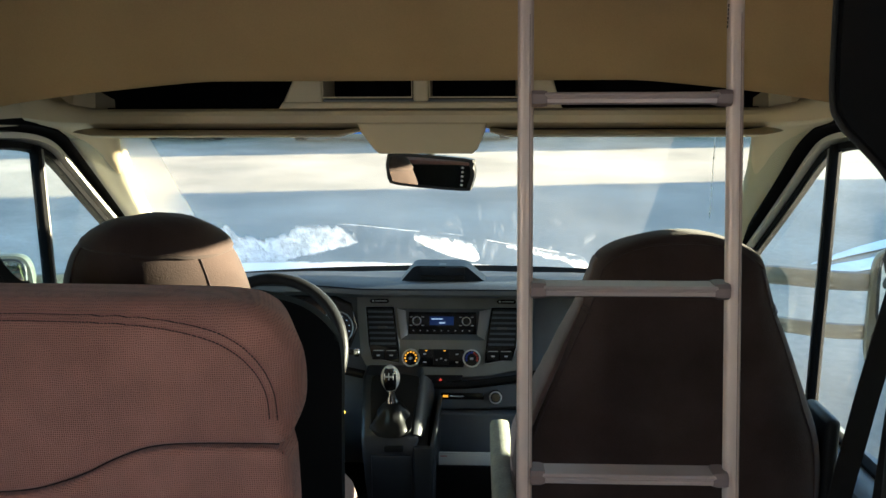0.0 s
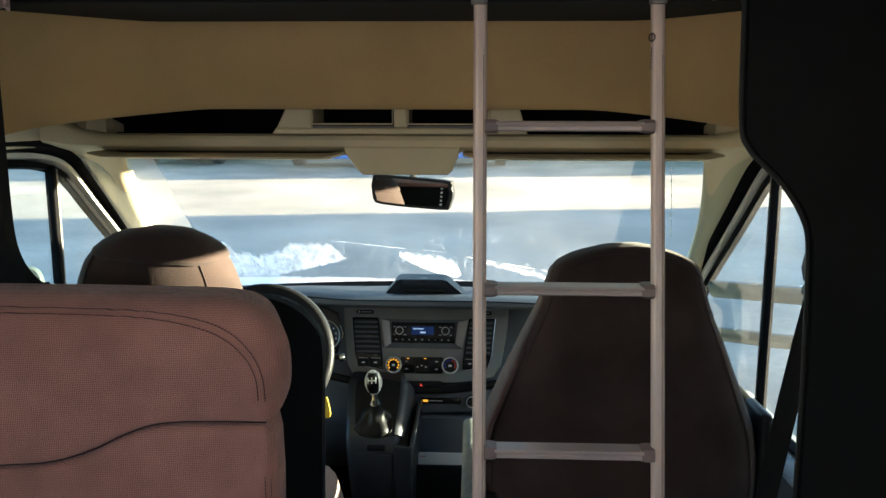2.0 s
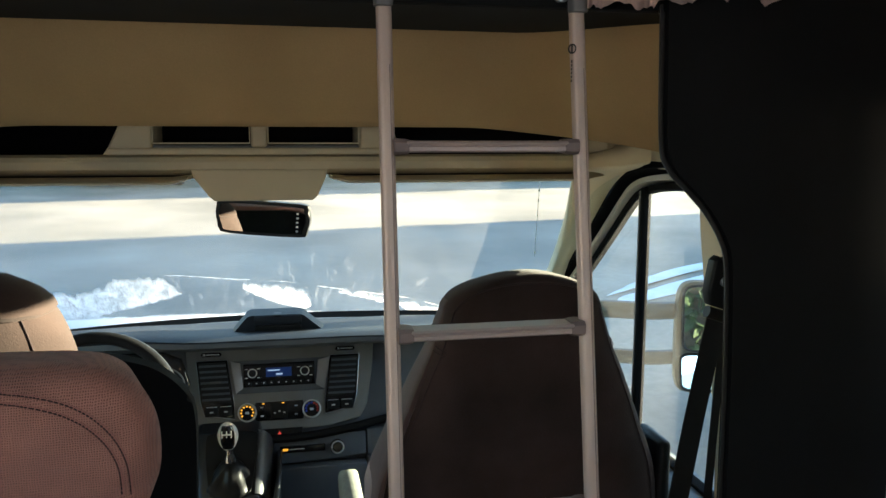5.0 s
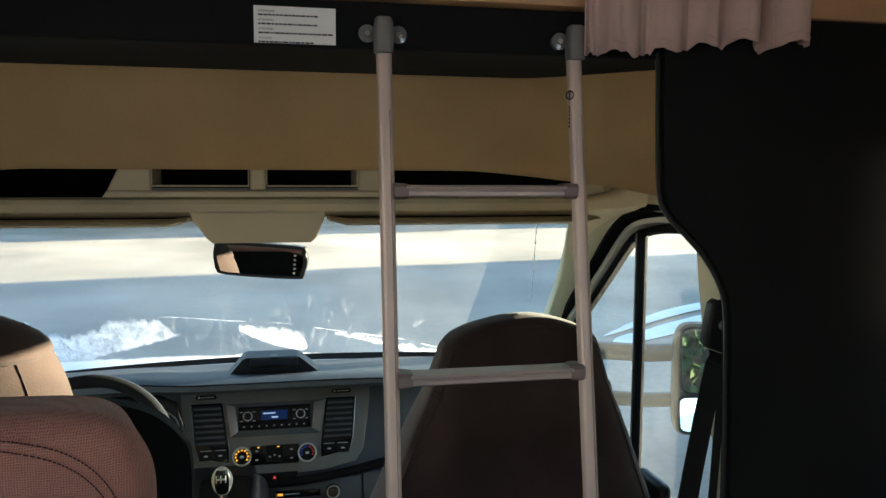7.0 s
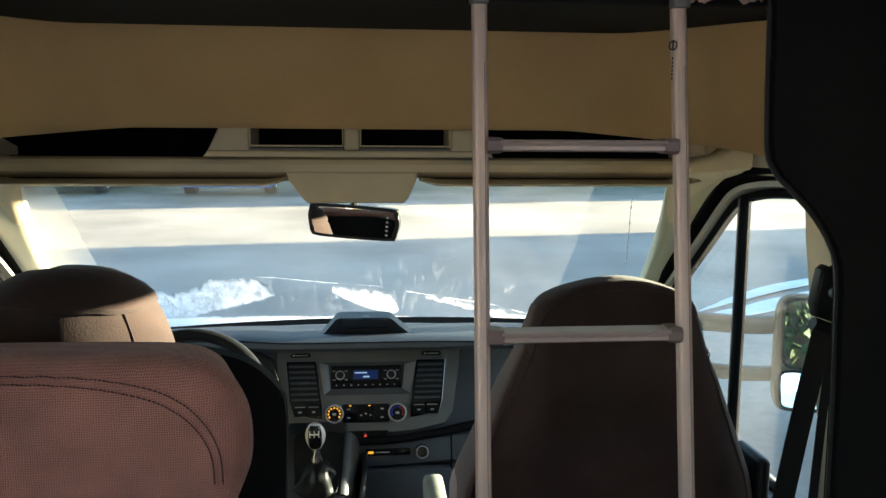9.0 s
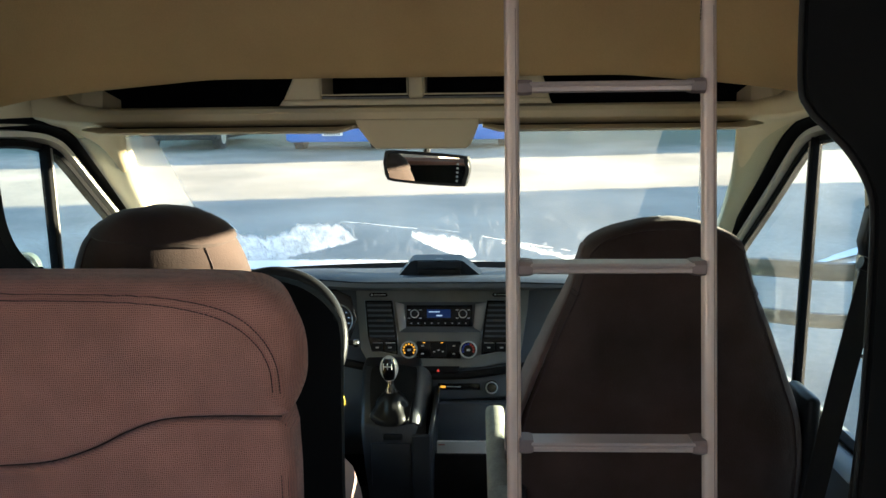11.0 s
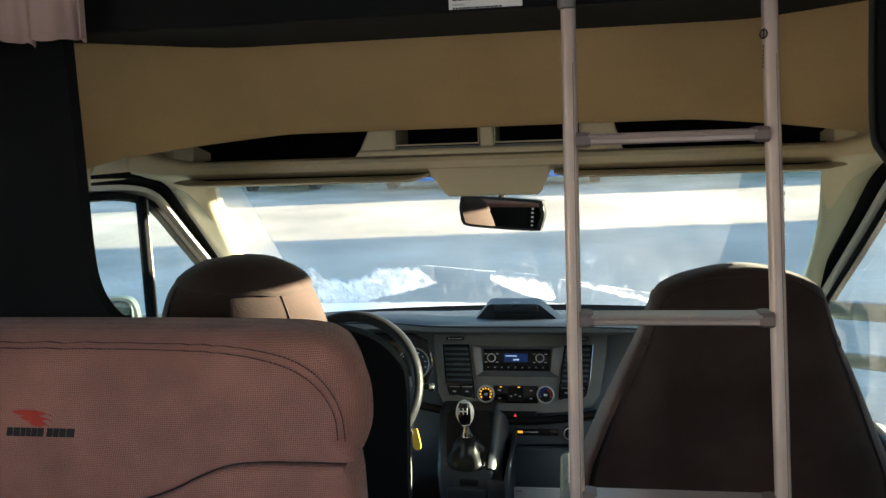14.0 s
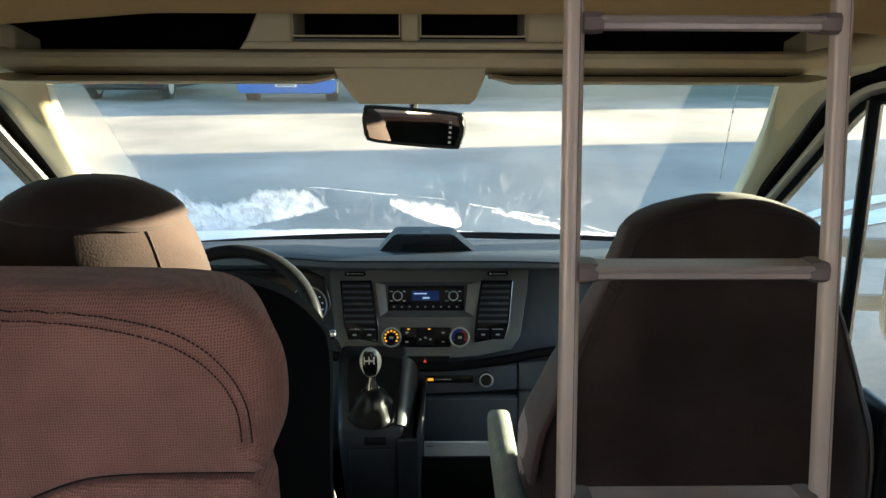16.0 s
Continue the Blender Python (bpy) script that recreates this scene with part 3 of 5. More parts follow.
structure("wall_firewall", box(-0.98, 0.98, 2.655, 2.685, FLOOR_Z, 0.64, 0), RUBBER_AND_SHADE, "black firewall below the windscreen", "wall", False)
structure("ceiling", box(-1.12, 1.12, -2.6, 1.16, 2.0, 2.04, 0), WALL, "plain cream ceiling of the living area", "ceiling", False)
structure("wall_back", box(-1.12, 1.12, -2.64, -2.6, FLOOR_Z, 2.0, 0), BACK_BOARD, "plain brown rear wall of the living area", "wall", False)


def side_wall(name, s, y0, y1, z0, z1):
    """A wall of the living area with one window opening."""
    xa, xb = sorted((s * 1.06, s * 1.10))
    bm = join(box(xa, xb, -2.6, y0, FLOOR_Z, 2.0, 0), box(xa, xb, y1, 1.14, FLOOR_Z, 2.0, 0), box(xa, xb, y0, y1, FLOOR_Z, z0, 0), box(xa, xb, y0, y1, z1, 2.0, 0))
    structure(name, bm, WALL, "plain cream side wall with a window opening", "wall", False)


side_wall("wall_east", 1, -1.4, -0.4, 0.98, 1.52)
side_wall("wall_west", -1, -1.15, -0.05, 0.98, 1.52)


def partition_right():
    edge = smooth_line([(0.606, 1.50, 0), (0.613, 1.30, 0), (0.627, 1.253, 0), (0.658, 1.221, 0), (0.693, 1.185, 0), (0.723, 1.139, 0), (0.737, 1.092, 0), (0.743, 0.98, 0), (0.747, 0.856, 0)], 5)
    line = [(0.604, 2.0)] + [(p.x, p.y) for p in edge] + [(0.752, 0.5), (0.757, FLOOR_Z), (1.10, FLOOR_Z), (1.10, 2.0)]
    structure("wall_partition_right", prism(line, lambda u, v, d: (u + 0.012, 1.155 + d, v), 0.03, 0.006), LAMINATE, "black laminate partition with a curved edge beside the passenger seat", "partition")
    strip = [Vector((u + 0.0095, 1.170, v)) for u, v in [(0.604, 1.484)] + [(p.x, p.y) for p in edge] + [(0.752, 0.5), (0.757, FLOOR_Z + 0.01)]]
    part("edge_strip", tube(strip, 0.0145, 8, 0.25), EDGE_STRIP, bpy.data.objects["wall_partition_right"], "dull grey edge strip")


def partition_left():
    edge = smooth_line([(-0.672, 1.47, 0), (-0.671, 1.25, 0), (-0.670, 1.12, 0), (-0.664, 1.06, 0), (-0.646, 1.018, 0), (-0.615, 0.990, 0), (-0.56, 0.980, 0)], 5)
    right = smooth_line([(-0.27, 0.985, 0), (-0.217, 0.980, 0), (-0.155, 0.962, 0), (-0.112, 0.925, 0), (-0.097, 0.88, 0), (-0.100, 0.75, 0), (-0.103, 0.594, 0)], 5)
    line = [(-0.672, 2.0)] + [(p.x, p.y) for p in edge] + [(p.x, p.y) for p in right] + [(-0.106, FLOOR_Z), (-1.10, FLOOR_Z), (-1.10, 2.0)]
    structure("wall_partition_left", prism(line, lambda u, v, d: (u, 1.203 + d, v), 0.03, 0.006), LAMINATE, "black laminate partition behind the bench and driver's seat", "partition")


partition_right()
partition_left()


# ---- bed above the cab ----
def over_cab_bed():
    t = thing("over_cab_bed", 0, 1.3, 1.49, "black-fronted bunk bed above the cab", "bunk bed")
    part("front_board", box(-1.06, 1.06, 1.162, 1.180, 1.488, 1.553, 0.004), LAMINATE, t)
    part("soffit", prism([(1.18, 1.488), (1.35, 1.494), (1.60, 1.502), (1.60, 1.53), (1.18, 1.53)], lambda u, v, d: (-1.06 + d, u, v), 2.12), SOFFIT, t)
    part("edge_board", box(-1.06, 1.06, 1.145, 1.40, 1.556, 1.62, 0.006), WOOD, t, "light wooden edge board")
    part("roof_panel", box(-1.12, 1.12, 1.16, 2.75, 2.0, 2.04, 0), WALL, t)
    part("nose_panel", box(-1.12, 1.12, 2.71, 2.75, 1.36, 2.0, 0), WALL, t)
    for s in (-1, 1):
        part("side_panel", box(min(s * 1.07, s * 1.11), max(s * 1.07, s * 1.11), 1.14, 2.71, 1.36, 2.0, 0), WALL, t)


over_cab_bed()


def valance():
    """The padded headliner panel that hangs below the bed."""
    bm = bmesh.new()
    rows = []
    for i in range(61):
        x = -1.0 + i * 2.0 / 60
        a = abs(x)
        low = 1.316 - (0.0 if a < 0.42 else 0.265 * (a - 0.42) ** 1.6)
        wrap = 0.30 * ease((a - 0.50) / 0.26)
        back = 1.67 - 0.75 * wrap
        front = 1.565 - wrap
        prof = [(front, 1.506), (front - 0.004, 1.48), (front + 0.008, 1.42), (0.6 * (front + 0.02) + 0.4 * back, 1.37 * 0.4 + low * 0.6 + 0.012), (back - 0.035, low + 0.014), (back - 0.018, low + 0.003), (back, low), (back + 0.015, low + 0.012), (back + 0.02, low + 0.05), (back + 0.02, 1.506)]
        rows.append([bm.verts.new((x, y, z)) for y, z in prof])
    for a, b in zip(rows, rows[1:]):
        for k in range(len(a)):
            j = (k + 1) % len(a)
            bm.faces.new((a[k], a[j], b[j], b[k]))
    bm.faces.new(rows[0])
    bm.faces.new(rows[-1])
    structure("trim_valance", bm, HEADLINER, "padded beige headliner panel below the bunk", "headliner")


valance()


# ---- overhead shelf, header rail and visors ----
def overhead_shelf():
    t = thing("overhead_shelf", 0, 1.85, 1.25, "beige overhead storage shelf with dark open cubbies", "shelf")
    # near-black back and floor hold the shelf's inner shade in their colour
    part("shelf_back", box(-0.92, 0.92, 2.02, 2.05, 1.22, 1.44, 0), RUBBER_AND_SHADE, t)
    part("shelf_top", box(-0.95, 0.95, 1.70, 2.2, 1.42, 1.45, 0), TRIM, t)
    part("shelf_floor", box(-0.86, 0.86, 1.86, 2.05, 1.225, 1.243, 0), RUBBER_AND_SHADE, t)
    # header rail with a rounded front edge
    prof = [(1.835, 1.218), (1.826, 1.224), (1.824, 1.240), (1.830, 1.250), (1.845, 1.2555), (1.875, 1.2545), (1.89, 1.245), (2.06, 1.24), (2.06, 1.205), (1.90, 1.207)]
    rings = []
    for i in range(31):
        x = -0.90 + 1.80 * i / 30
        e = max(0.0, abs(x) - 0.78)
        rings.append([(x, y - 0.5 * e, z + 4.2 * e * e * (1 if z > 1.235 else 0.25)) for y, z in prof])
    part("header_rail", loft(rings), TRIM, t)
    # cubby block in the middle
    top = 1.40
    block = t
    for x0, x1, x2, x3 in ((-0.324, -0.226, -0.255, -0.226), (0.213, 0.309, 0.213, 0.262)):
        part("cubby_side", prism([(x0, 1.2565), (x1, 1.2565), (x3, top), (x2, top)], lambda u, v, d: (u, 1.782 + d + 0.02, v), 0.2, 0.008), TRIM, block)
    part("cubby_lip", prism([(-0.324, 1.2565), (0.309, 1.2565), (0.300, 1.271), (-0.314, 1.271)], lambda u, v, d: (u, 1.785 + d, v), 0.06, 0.005), TRIM, block)
    part("cubby_divider", box(-0.022, 0.012, 1.79, 1.98, 1.272, top, 0.006, 3), TRIM, block)
    part("cubby_sill", box(-0.225, 0.212, 1.80, 2.0, 1.2715, 1.276, 0), GREY_PLASTIC, block)
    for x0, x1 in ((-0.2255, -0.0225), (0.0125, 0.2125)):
        # black sheets paint the shade deep in each cubby
        part("cubby_shade", join(box(x0, x1, 1.955, 1.975, 1.277, 1.40, 0), box(x0, x1, 1.81, 1.954, 1.2765, 1.2805, 0)), RUBBER_AND_SHADE, block)
        part("cubby_rim", tube([(x0 + 0.002, 1.790, 1.40), (x0 + 0.002, 1.790, 1.281), (x1 - 0.002, 1.790, 1.281), (x1 - 0.002, 1.790, 1.40)], 0.0022, 6), TRIM, block)
    part("sensor_pod", prism([(-0.154, 1.224), (0.143, 1.224), (0.139, 1.205), (0.122, 1.163), (0.110, 1.152), (-0.106, 1.152), (-0.118, 1.163), (-0.148, 1.205)], lambda u, v, d: (u, 1.822 + d + 0.25 * (1.222 - v), v), 0.14, 0.006), TRIM, t, "beige sensor cover")


overhead_shelf()


def sun_visor(x0, x1):
    t = thing("sun_visor", (x0 + x1) / 2, 1.87, 1.20, "folded-up beige sun visor under the header rail", "sun visor", "pair of sun visors")
    rings = []
    for i in range(17):
        x = x0 + (x1 - x0) * i / 16
        e = min(1.0, 8 * min(i, 16 - i) / 16 + 0.6)
        rings.append([(x, 1.845 + 0.075 * math.cos(a), 1.1985 + 0.0078 * e * math.sin(a) + 0.02 * (1 - e)) for a in [2 * math.pi * k / 14 for k in range(14)]])
    part("visor_pad", loft(rings), TRIM, t)
    part("visor_rod", tube([(x0, 1.90, 1.204), (x1, 1.90, 1.204)], 0.005), BLACK, t)


sun_visor(-0.79, -0.155)
sun_visor(0.150, 0.785)


# ---- windscreen and pillars ----
def glass_line(x, v):
    """A point of the windscreen: v from 0 at its foot to 1 at its head."""
    return Vector((x, 2.80 - 0.68 * v - 0.20 * (x / 0.95) ** 2, 0.655 + 0.60 * v + 0.012 * math.sin(math.pi * v)))


def windscreen():
    bm = bmesh.new()
    rows = [[bm.verts.new(glass_line(-0.93 + 1.86 * i / 30, j / 10)) for i in range(31)] for j in range(11)]
    for a, b in zip(rows, rows[1:]):
        for i in range(30):
            bm.faces.new((a[i], a[i + 1], b[i + 1], b[i]))
    ob = structure("window_windscreen", bm, SCREEN_GLASS, "wide curved windscreen with frost along its foot", "windscreen")
    part("black_border", loft([[glass_line(x, 0.985) + Vector((0, -0.003, 0.0)), glass_line(x, 1.0) + Vector((0, -0.003, 0.0)), glass_line(x, 1.0) + Vector((0, 0.004, 0)), glass_line(x, 0.985) + Vector((0, 0.004, 0))] for x in [-0.92 + 0.092 * k for k in range(21)]]), BLACK, ob)
    part("foot_border", loft([[glass_line(x, a) + Vector((0, d, 0)) for a, d in ((0.0, -0.004), (w, -0.004), (w, -0.001), (0.0, -0.001))] for x, w in [(-0.90 + 0.09 * k, 0.030 + 0.0012 * k) for k in range(21)]]), BLACK, ob)
    # a run of frozen drops
    run = [glass_line(0.715 + 0.18 * (0.97 - v), v) + Vector((0, -0.004, 0)) for v in [0.42 + 0.0275 * q for q in range(21)]]
    drops = [tube(run, 0.0008, 5)] + [tube([run[q], run[q].lerp(run[q + 1], 0.3)], 0.0024, 6) for q in (1, 4, 6, 9, 12, 14, 17, 19)]
    part("frozen_drip", join(*drops), PAPER, ob)


windscreen()

DOOR_LINE = [(1.22, 1.178), (1.45, 1.182), (1.70, 1.180), (1.88, 1.170), (1.99, 1.147), (2.06, 1.105), (2.16, 1.025), (2.30, 0.915), (2.45, 0.80), (2.55, 0.715), (2.60, 0.62), (2.61, 0.50)]


def pillar(s):
    """The padded trim between windscreen and door."""
    name = "left" if s < 0 else "right"
    inner = [(0.80, 2.02, 1.195), (0.822, 2.08, 1.165), (0.870, 2.26, 1.02), (0.90, 2.46, 0.85), (0.91, 2.66, 0.665)]
    outer = [(0.955, 1.95, 1.226), (0.957, 2.09, 1.160), (0.961, 2.24, 1.040), (0.966, 2.42, 0.900), (0.970, 2.62, 0.700)]
    a, b = smooth_line(inner, 5), smooth_line(outer, 5)
    rings = []
    for p, q in zip(a, b):
        p, q = Vector((s * p.x, p.y, p.z)), Vector((s * q.x, q.y, q.z))
        row = []
        for k in range(9):
            f = k / 8
            c = p.lerp(q, f)
            bulge = 0.030 * math.sin(math.pi * f) ** 0.7
            row.append(c + Vector((-s * 0.6, -0.7, -0.3)) * bulge)
        row += [q + Vector((s * 0.03, 0.06, 0.03)), p + Vector((s * 0.03, 0.075, 0.035))]
        rings.append(row)
    structure("trim_pillar_" + name, loft(rings), TRIM, "beige plastic windscreen pillar trim", "pillar trim")
    # the roof side above the door
    prof = [(0.955, 1.218), (0.945, 1.235), (0.90, 1.30), (0.86, 1.37), (0.84, 1.45), (0.84, 1.52), (1.06, 1.52), (1.06, 1.218)]
    structure("trim_roof_side_" + name, prism([(s * u, v) for u, v in prof], lambda u, v, d: (u, 1.665 + d, v), 0.375), TRIM, "beige roof side trim above the door", "roof trim")
    structure("trim_door_head_" + name, box(min(s * 0.936, s * 1.058), max(s * 0.936, s * 1.058), 1.188, 1.664, 1.196, 1.30, 0.012, 3), TRIM, "beige trim above the door opening", "roof trim")
    structure("trim_upper_side_" + name, box(min(s * 1.0, s * 1.06), max(s * 1.0, s * 1.06), 1.24, 1.662, 1.302, 1.486, 0), HEADLINER, "beige side panel below the bunk", "headliner", False)
    # corner gusset between roof side, pillar and rail
    gus = [[(s * x, y, z) for x, y, z in row] for row in (((0.955, 1.90, 1.222), (0.90, 1.88, 1.228), (0.84, 1.87, 1.235), (0.80, 1.90, 1.20)), ((0.955, 2.02, 1.20), (0.90, 2.00, 1.195), (0.85, 1.99, 1.19), (0.80, 2.04, 1.185)), ((0.955, 2.10, 1.24), (0.90, 2.12, 1.25), (0.85, 2.12, 1.25), (0.80, 2.12, 1.25)), ((0.955, 1.90, 1.30), (0.90, 1.90, 1.31), (0.84, 1.90, 1.31), (0.80, 1.92, 1.30)))]
    structure("trim_corner_" + name, loft([[r[k] for r in gus] for k in range(4)]), TRIM, "beige corner trim at the windscreen's head", "pillar trim")


def cab_door(s):
    name = "left" if s < 0 else "right"
    x = s * 0.985
    door = tagged(new("door_" + name), "white cab door with black seals and a dusty window", "door", "", "structure")
    door.location = (x, 1.9, FLOOR_Z)
    at_world[door] = Matrix.Translation((x, 1.9, FLOOR_Z))
    a = lambda d: s * d
    band(DOOR_LINE, -0.012, 0.012, a(1.0), a(0.978), RUBBER_AND_SHADE, "glass_seal", door)
    band(DOOR_LINE, 0.012, 0.034, a(1.0), a(0.966), DOOR_PAINT, "door_frame", door)
    band(DOOR_LINE, 0.034, 0.100, a(1.0), a(0.944), RUBBER_AND_SHADE, "body_seal", door)
    x0, x1 = sorted((a(0.965), a(0.99)))
    part("divider_bar", box(x0, x1, 1.934, 1.952, 0.47, 1.165, 0.004), RUBBER_AND_SHADE, door)
    part("divider_edge", box(x0, x1, 1.953, 1.961, 0.47, 1.155, 0.002), GREY_PLASTIC, door)
    pane = [(1.22, 0.46)] + [p for p in DOOR_LINE] + [(2.61, 0.46)]
    bm = bmesh.new()
    f = bm.faces.new([bm.verts.new((a(0.981), u, v)) for u, v in pane])
    bmesh.ops.triangulate(bm, faces=[f])
    part("window_pane", bm, SIDE_GLASS, door, smooth=False)
    card = [(0.90, 0.478), (0.915, 0.49), (0.965, 0.492), (1.02, 0.48), (1.02, FLOOR_Z), (0.93, FLOOR_Z), (0.91, 0.2)]
    part("door_card", prism([(a(u), v) for u, v in card], lambda u, v, d: (u, 1.22 + d, v), 1.42), DOOR_CARD, door)
    part("sill_strip", box(min(a(0.955), a(0.985)), max(a(0.955), a(0.985)), 1.23, 2.60, 0.492, 0.502, 0.003), RUBBER_AND_SHADE, door)
    part("corner_sail", prism([(2.44, 0.50), (2.60, 0.50), (2.60, 0.70), (2.56, 0.72), (2.49, 0.62)], lambda u, v, d: (a(0.962 + d), u, v), 0.016, 0.004), DOOR_PAINT, door)
    # B pillar trim behind the door
    p0, p1 = sorted((a(0.90), a(1.06)))
    structure("trim_rear_pillar_" + name, prism([(1.20, FLOOR_Z), (1.36, FLOOR_Z), (1.43, 0.70), (1.49, 0.95), (1.525, 1.10), (1.55, 1.22), (1.20, 1.24)], lambda u, v, d: (p0 + d, u, v), p1 - p0, 0.008), TRIM, "beige trim on the pillar behind the door", "pillar trim")


for s in (-1, 1):
    pillar(s)
    cab_door(s)


def wing_mirror(s):
    t = thing("wing_mirror", s * 1.3, 2.3, 0.45, "tall two-part wing mirror on two pale arms outside the door", "wing mirror", "pair of wing mirrors")
    x0, x1 = sorted((s * (1.265 if s > 0 else 1.215), s * (1.49 if s > 0 else 1.44)))
    up = 0.035 if s > 0 else 0.01
    swing = Matrix.Translation(((x0 + x1) / 2, 2.26, 0)) @ Matrix.Rotation(radians(-15 * s), 4, "Z") @ Matrix.Translation((-(x0 + x1) / 2, -2.26, up))
    def turned(bm):
        bm.transform(swing)
        return bm

    shell = []
    for y, k in ((2.258, 0.0), (2.268, -0.004), (2.30, 0.0), (2.34, 0.02), (2.37, 0.05), (2.385, 0.085)):
        w, h, cx, cz = (x1 - x0) / 2 - k, 0.182 - k, (x0 + x1) / 2, 0.623
        shell.append([(cx + w * math.copysign(abs(math.cos(q)) ** 0.35, math.cos(q)), y, cz + h * math.copysign(abs(math.sin(q)) ** 0.35, math.sin(q))) for q in [2 * math.pi * n / 32 for n in range(32)]])
    part("housing", turned(loft(shell)), MIRROR_SHELL, t)
    for name, za, zb in (("main_glass", 0.585, 0.792), ("wide_glass", 0.458, 0.568)):
        cx, cz, w, h = (x0 + x1) / 2, (za + zb) / 2, (x1 - x0) / 2 - 0.016, (zb - za) / 2
        out = [(cx + w * math.copysign(abs(math.cos(q)) ** 0.3, math.cos(q)), cz + h * math.copysign(abs(math.sin(q)) ** 0.3, math.sin(q))) for q in [2 * math.pi * n / 28 for n in range(28)]]
        tip = math.tan(radians(6.8 if name == "main_glass" else 13.0))
        part(name, turned(prism(out, lambda u, v, d: (u, 2.2525 + d - tip * (zb - v), v), 0.004)), MIRROR, t)
        part("glass_frame", turned(tube([Vector((u, 2.255 - tip * (zb - v), v)) for u, v in out + out[:1]], 0.005, 6)), BLACK, t)
    for z, r in ((0.70, 0.026), (0.545, 0.022)):
        part("arm", tube(smooth_line([(s * 1.00, 2.50, z - 0.015 + up), (s * 1.08, 2.40, z + up), (s * 1.20, 2.335, z + 0.002 + up), (s * 1.32, 2.335, z + up)], 4), r, 12, 1.3), MIRROR_SHELL, t)


for s in (-1, 1):
    wing_mirror(s)


def room_mirror():
    t = thing("rear_view_mirror", 0, 2.2, 1.08, "black rear-view mirror hanging below the sensor cover", "mirror")
    m = pose(-0.012, 2.205, 1.072, 0.3, 4, -9)
    shell = [(-0.125, 0.012), (-0.12, 0.036), (-0.10, 0.046), (0.10, 0.046), (0.122, 0.034), (0.128, 0.0), (0.118, -0.034), (0.10, -0.044), (-0.09, -0.044), (-0.115, -0.028)]
    out = [(p.x, p.y) for p in smooth_line([(u, v, 0) for u, v in shell], 3, True)]
    bm = prism(out, lambda u, v, d: (u, d, v), 0.035, 0.006)
    bm.transform(m)
    part("shell", bm, BLACK, t)
    bm = prism([(u * 0.915, v * 0.82) for u, v in out], lambda u, v, d: (u, -0.004 + d, v), 0.0035)
    bm.transform(m)
    part("glass", bm, MIRROR, t)
    bm = join(*[box(0.092, 0.098, -0.006, -0.0042, -0.03 + 0.012 * k, -0.025 + 0.012 * k, 0) for k in range(5)])
    bm.transform(m)
    part("button_marks", bm, MARK, t)
    part("stem", tube(smooth_line([(-0.01, 2.215, 1.10), (-0.005, 2.225, 1.15), (0.0, 2.10, 1.20)], 5), 0.011), BLACK, t)


room_mirror()


# ---- dashboard ----
def face(x, z, out=0.0):
    """A point of the sloping centre panel, out metres in front of it."""
    return Vector((x, 2.21 + 0.38 * (z - 0.525), z)) + Vector((0, -0.935, 0.355)) * out


FACE_OUT = Vector((0, -0.935, 0.355))


def plate(outline, out0, out1, r=0.002):
    return prism(outline, lambda u, v, d: face(u, v, out0 + d), out1 - out0, r)


def rect(x0, x1, z0, z1):
    return [(x0, z0), (x1, z0), (x1, z1), (x0, z1)]


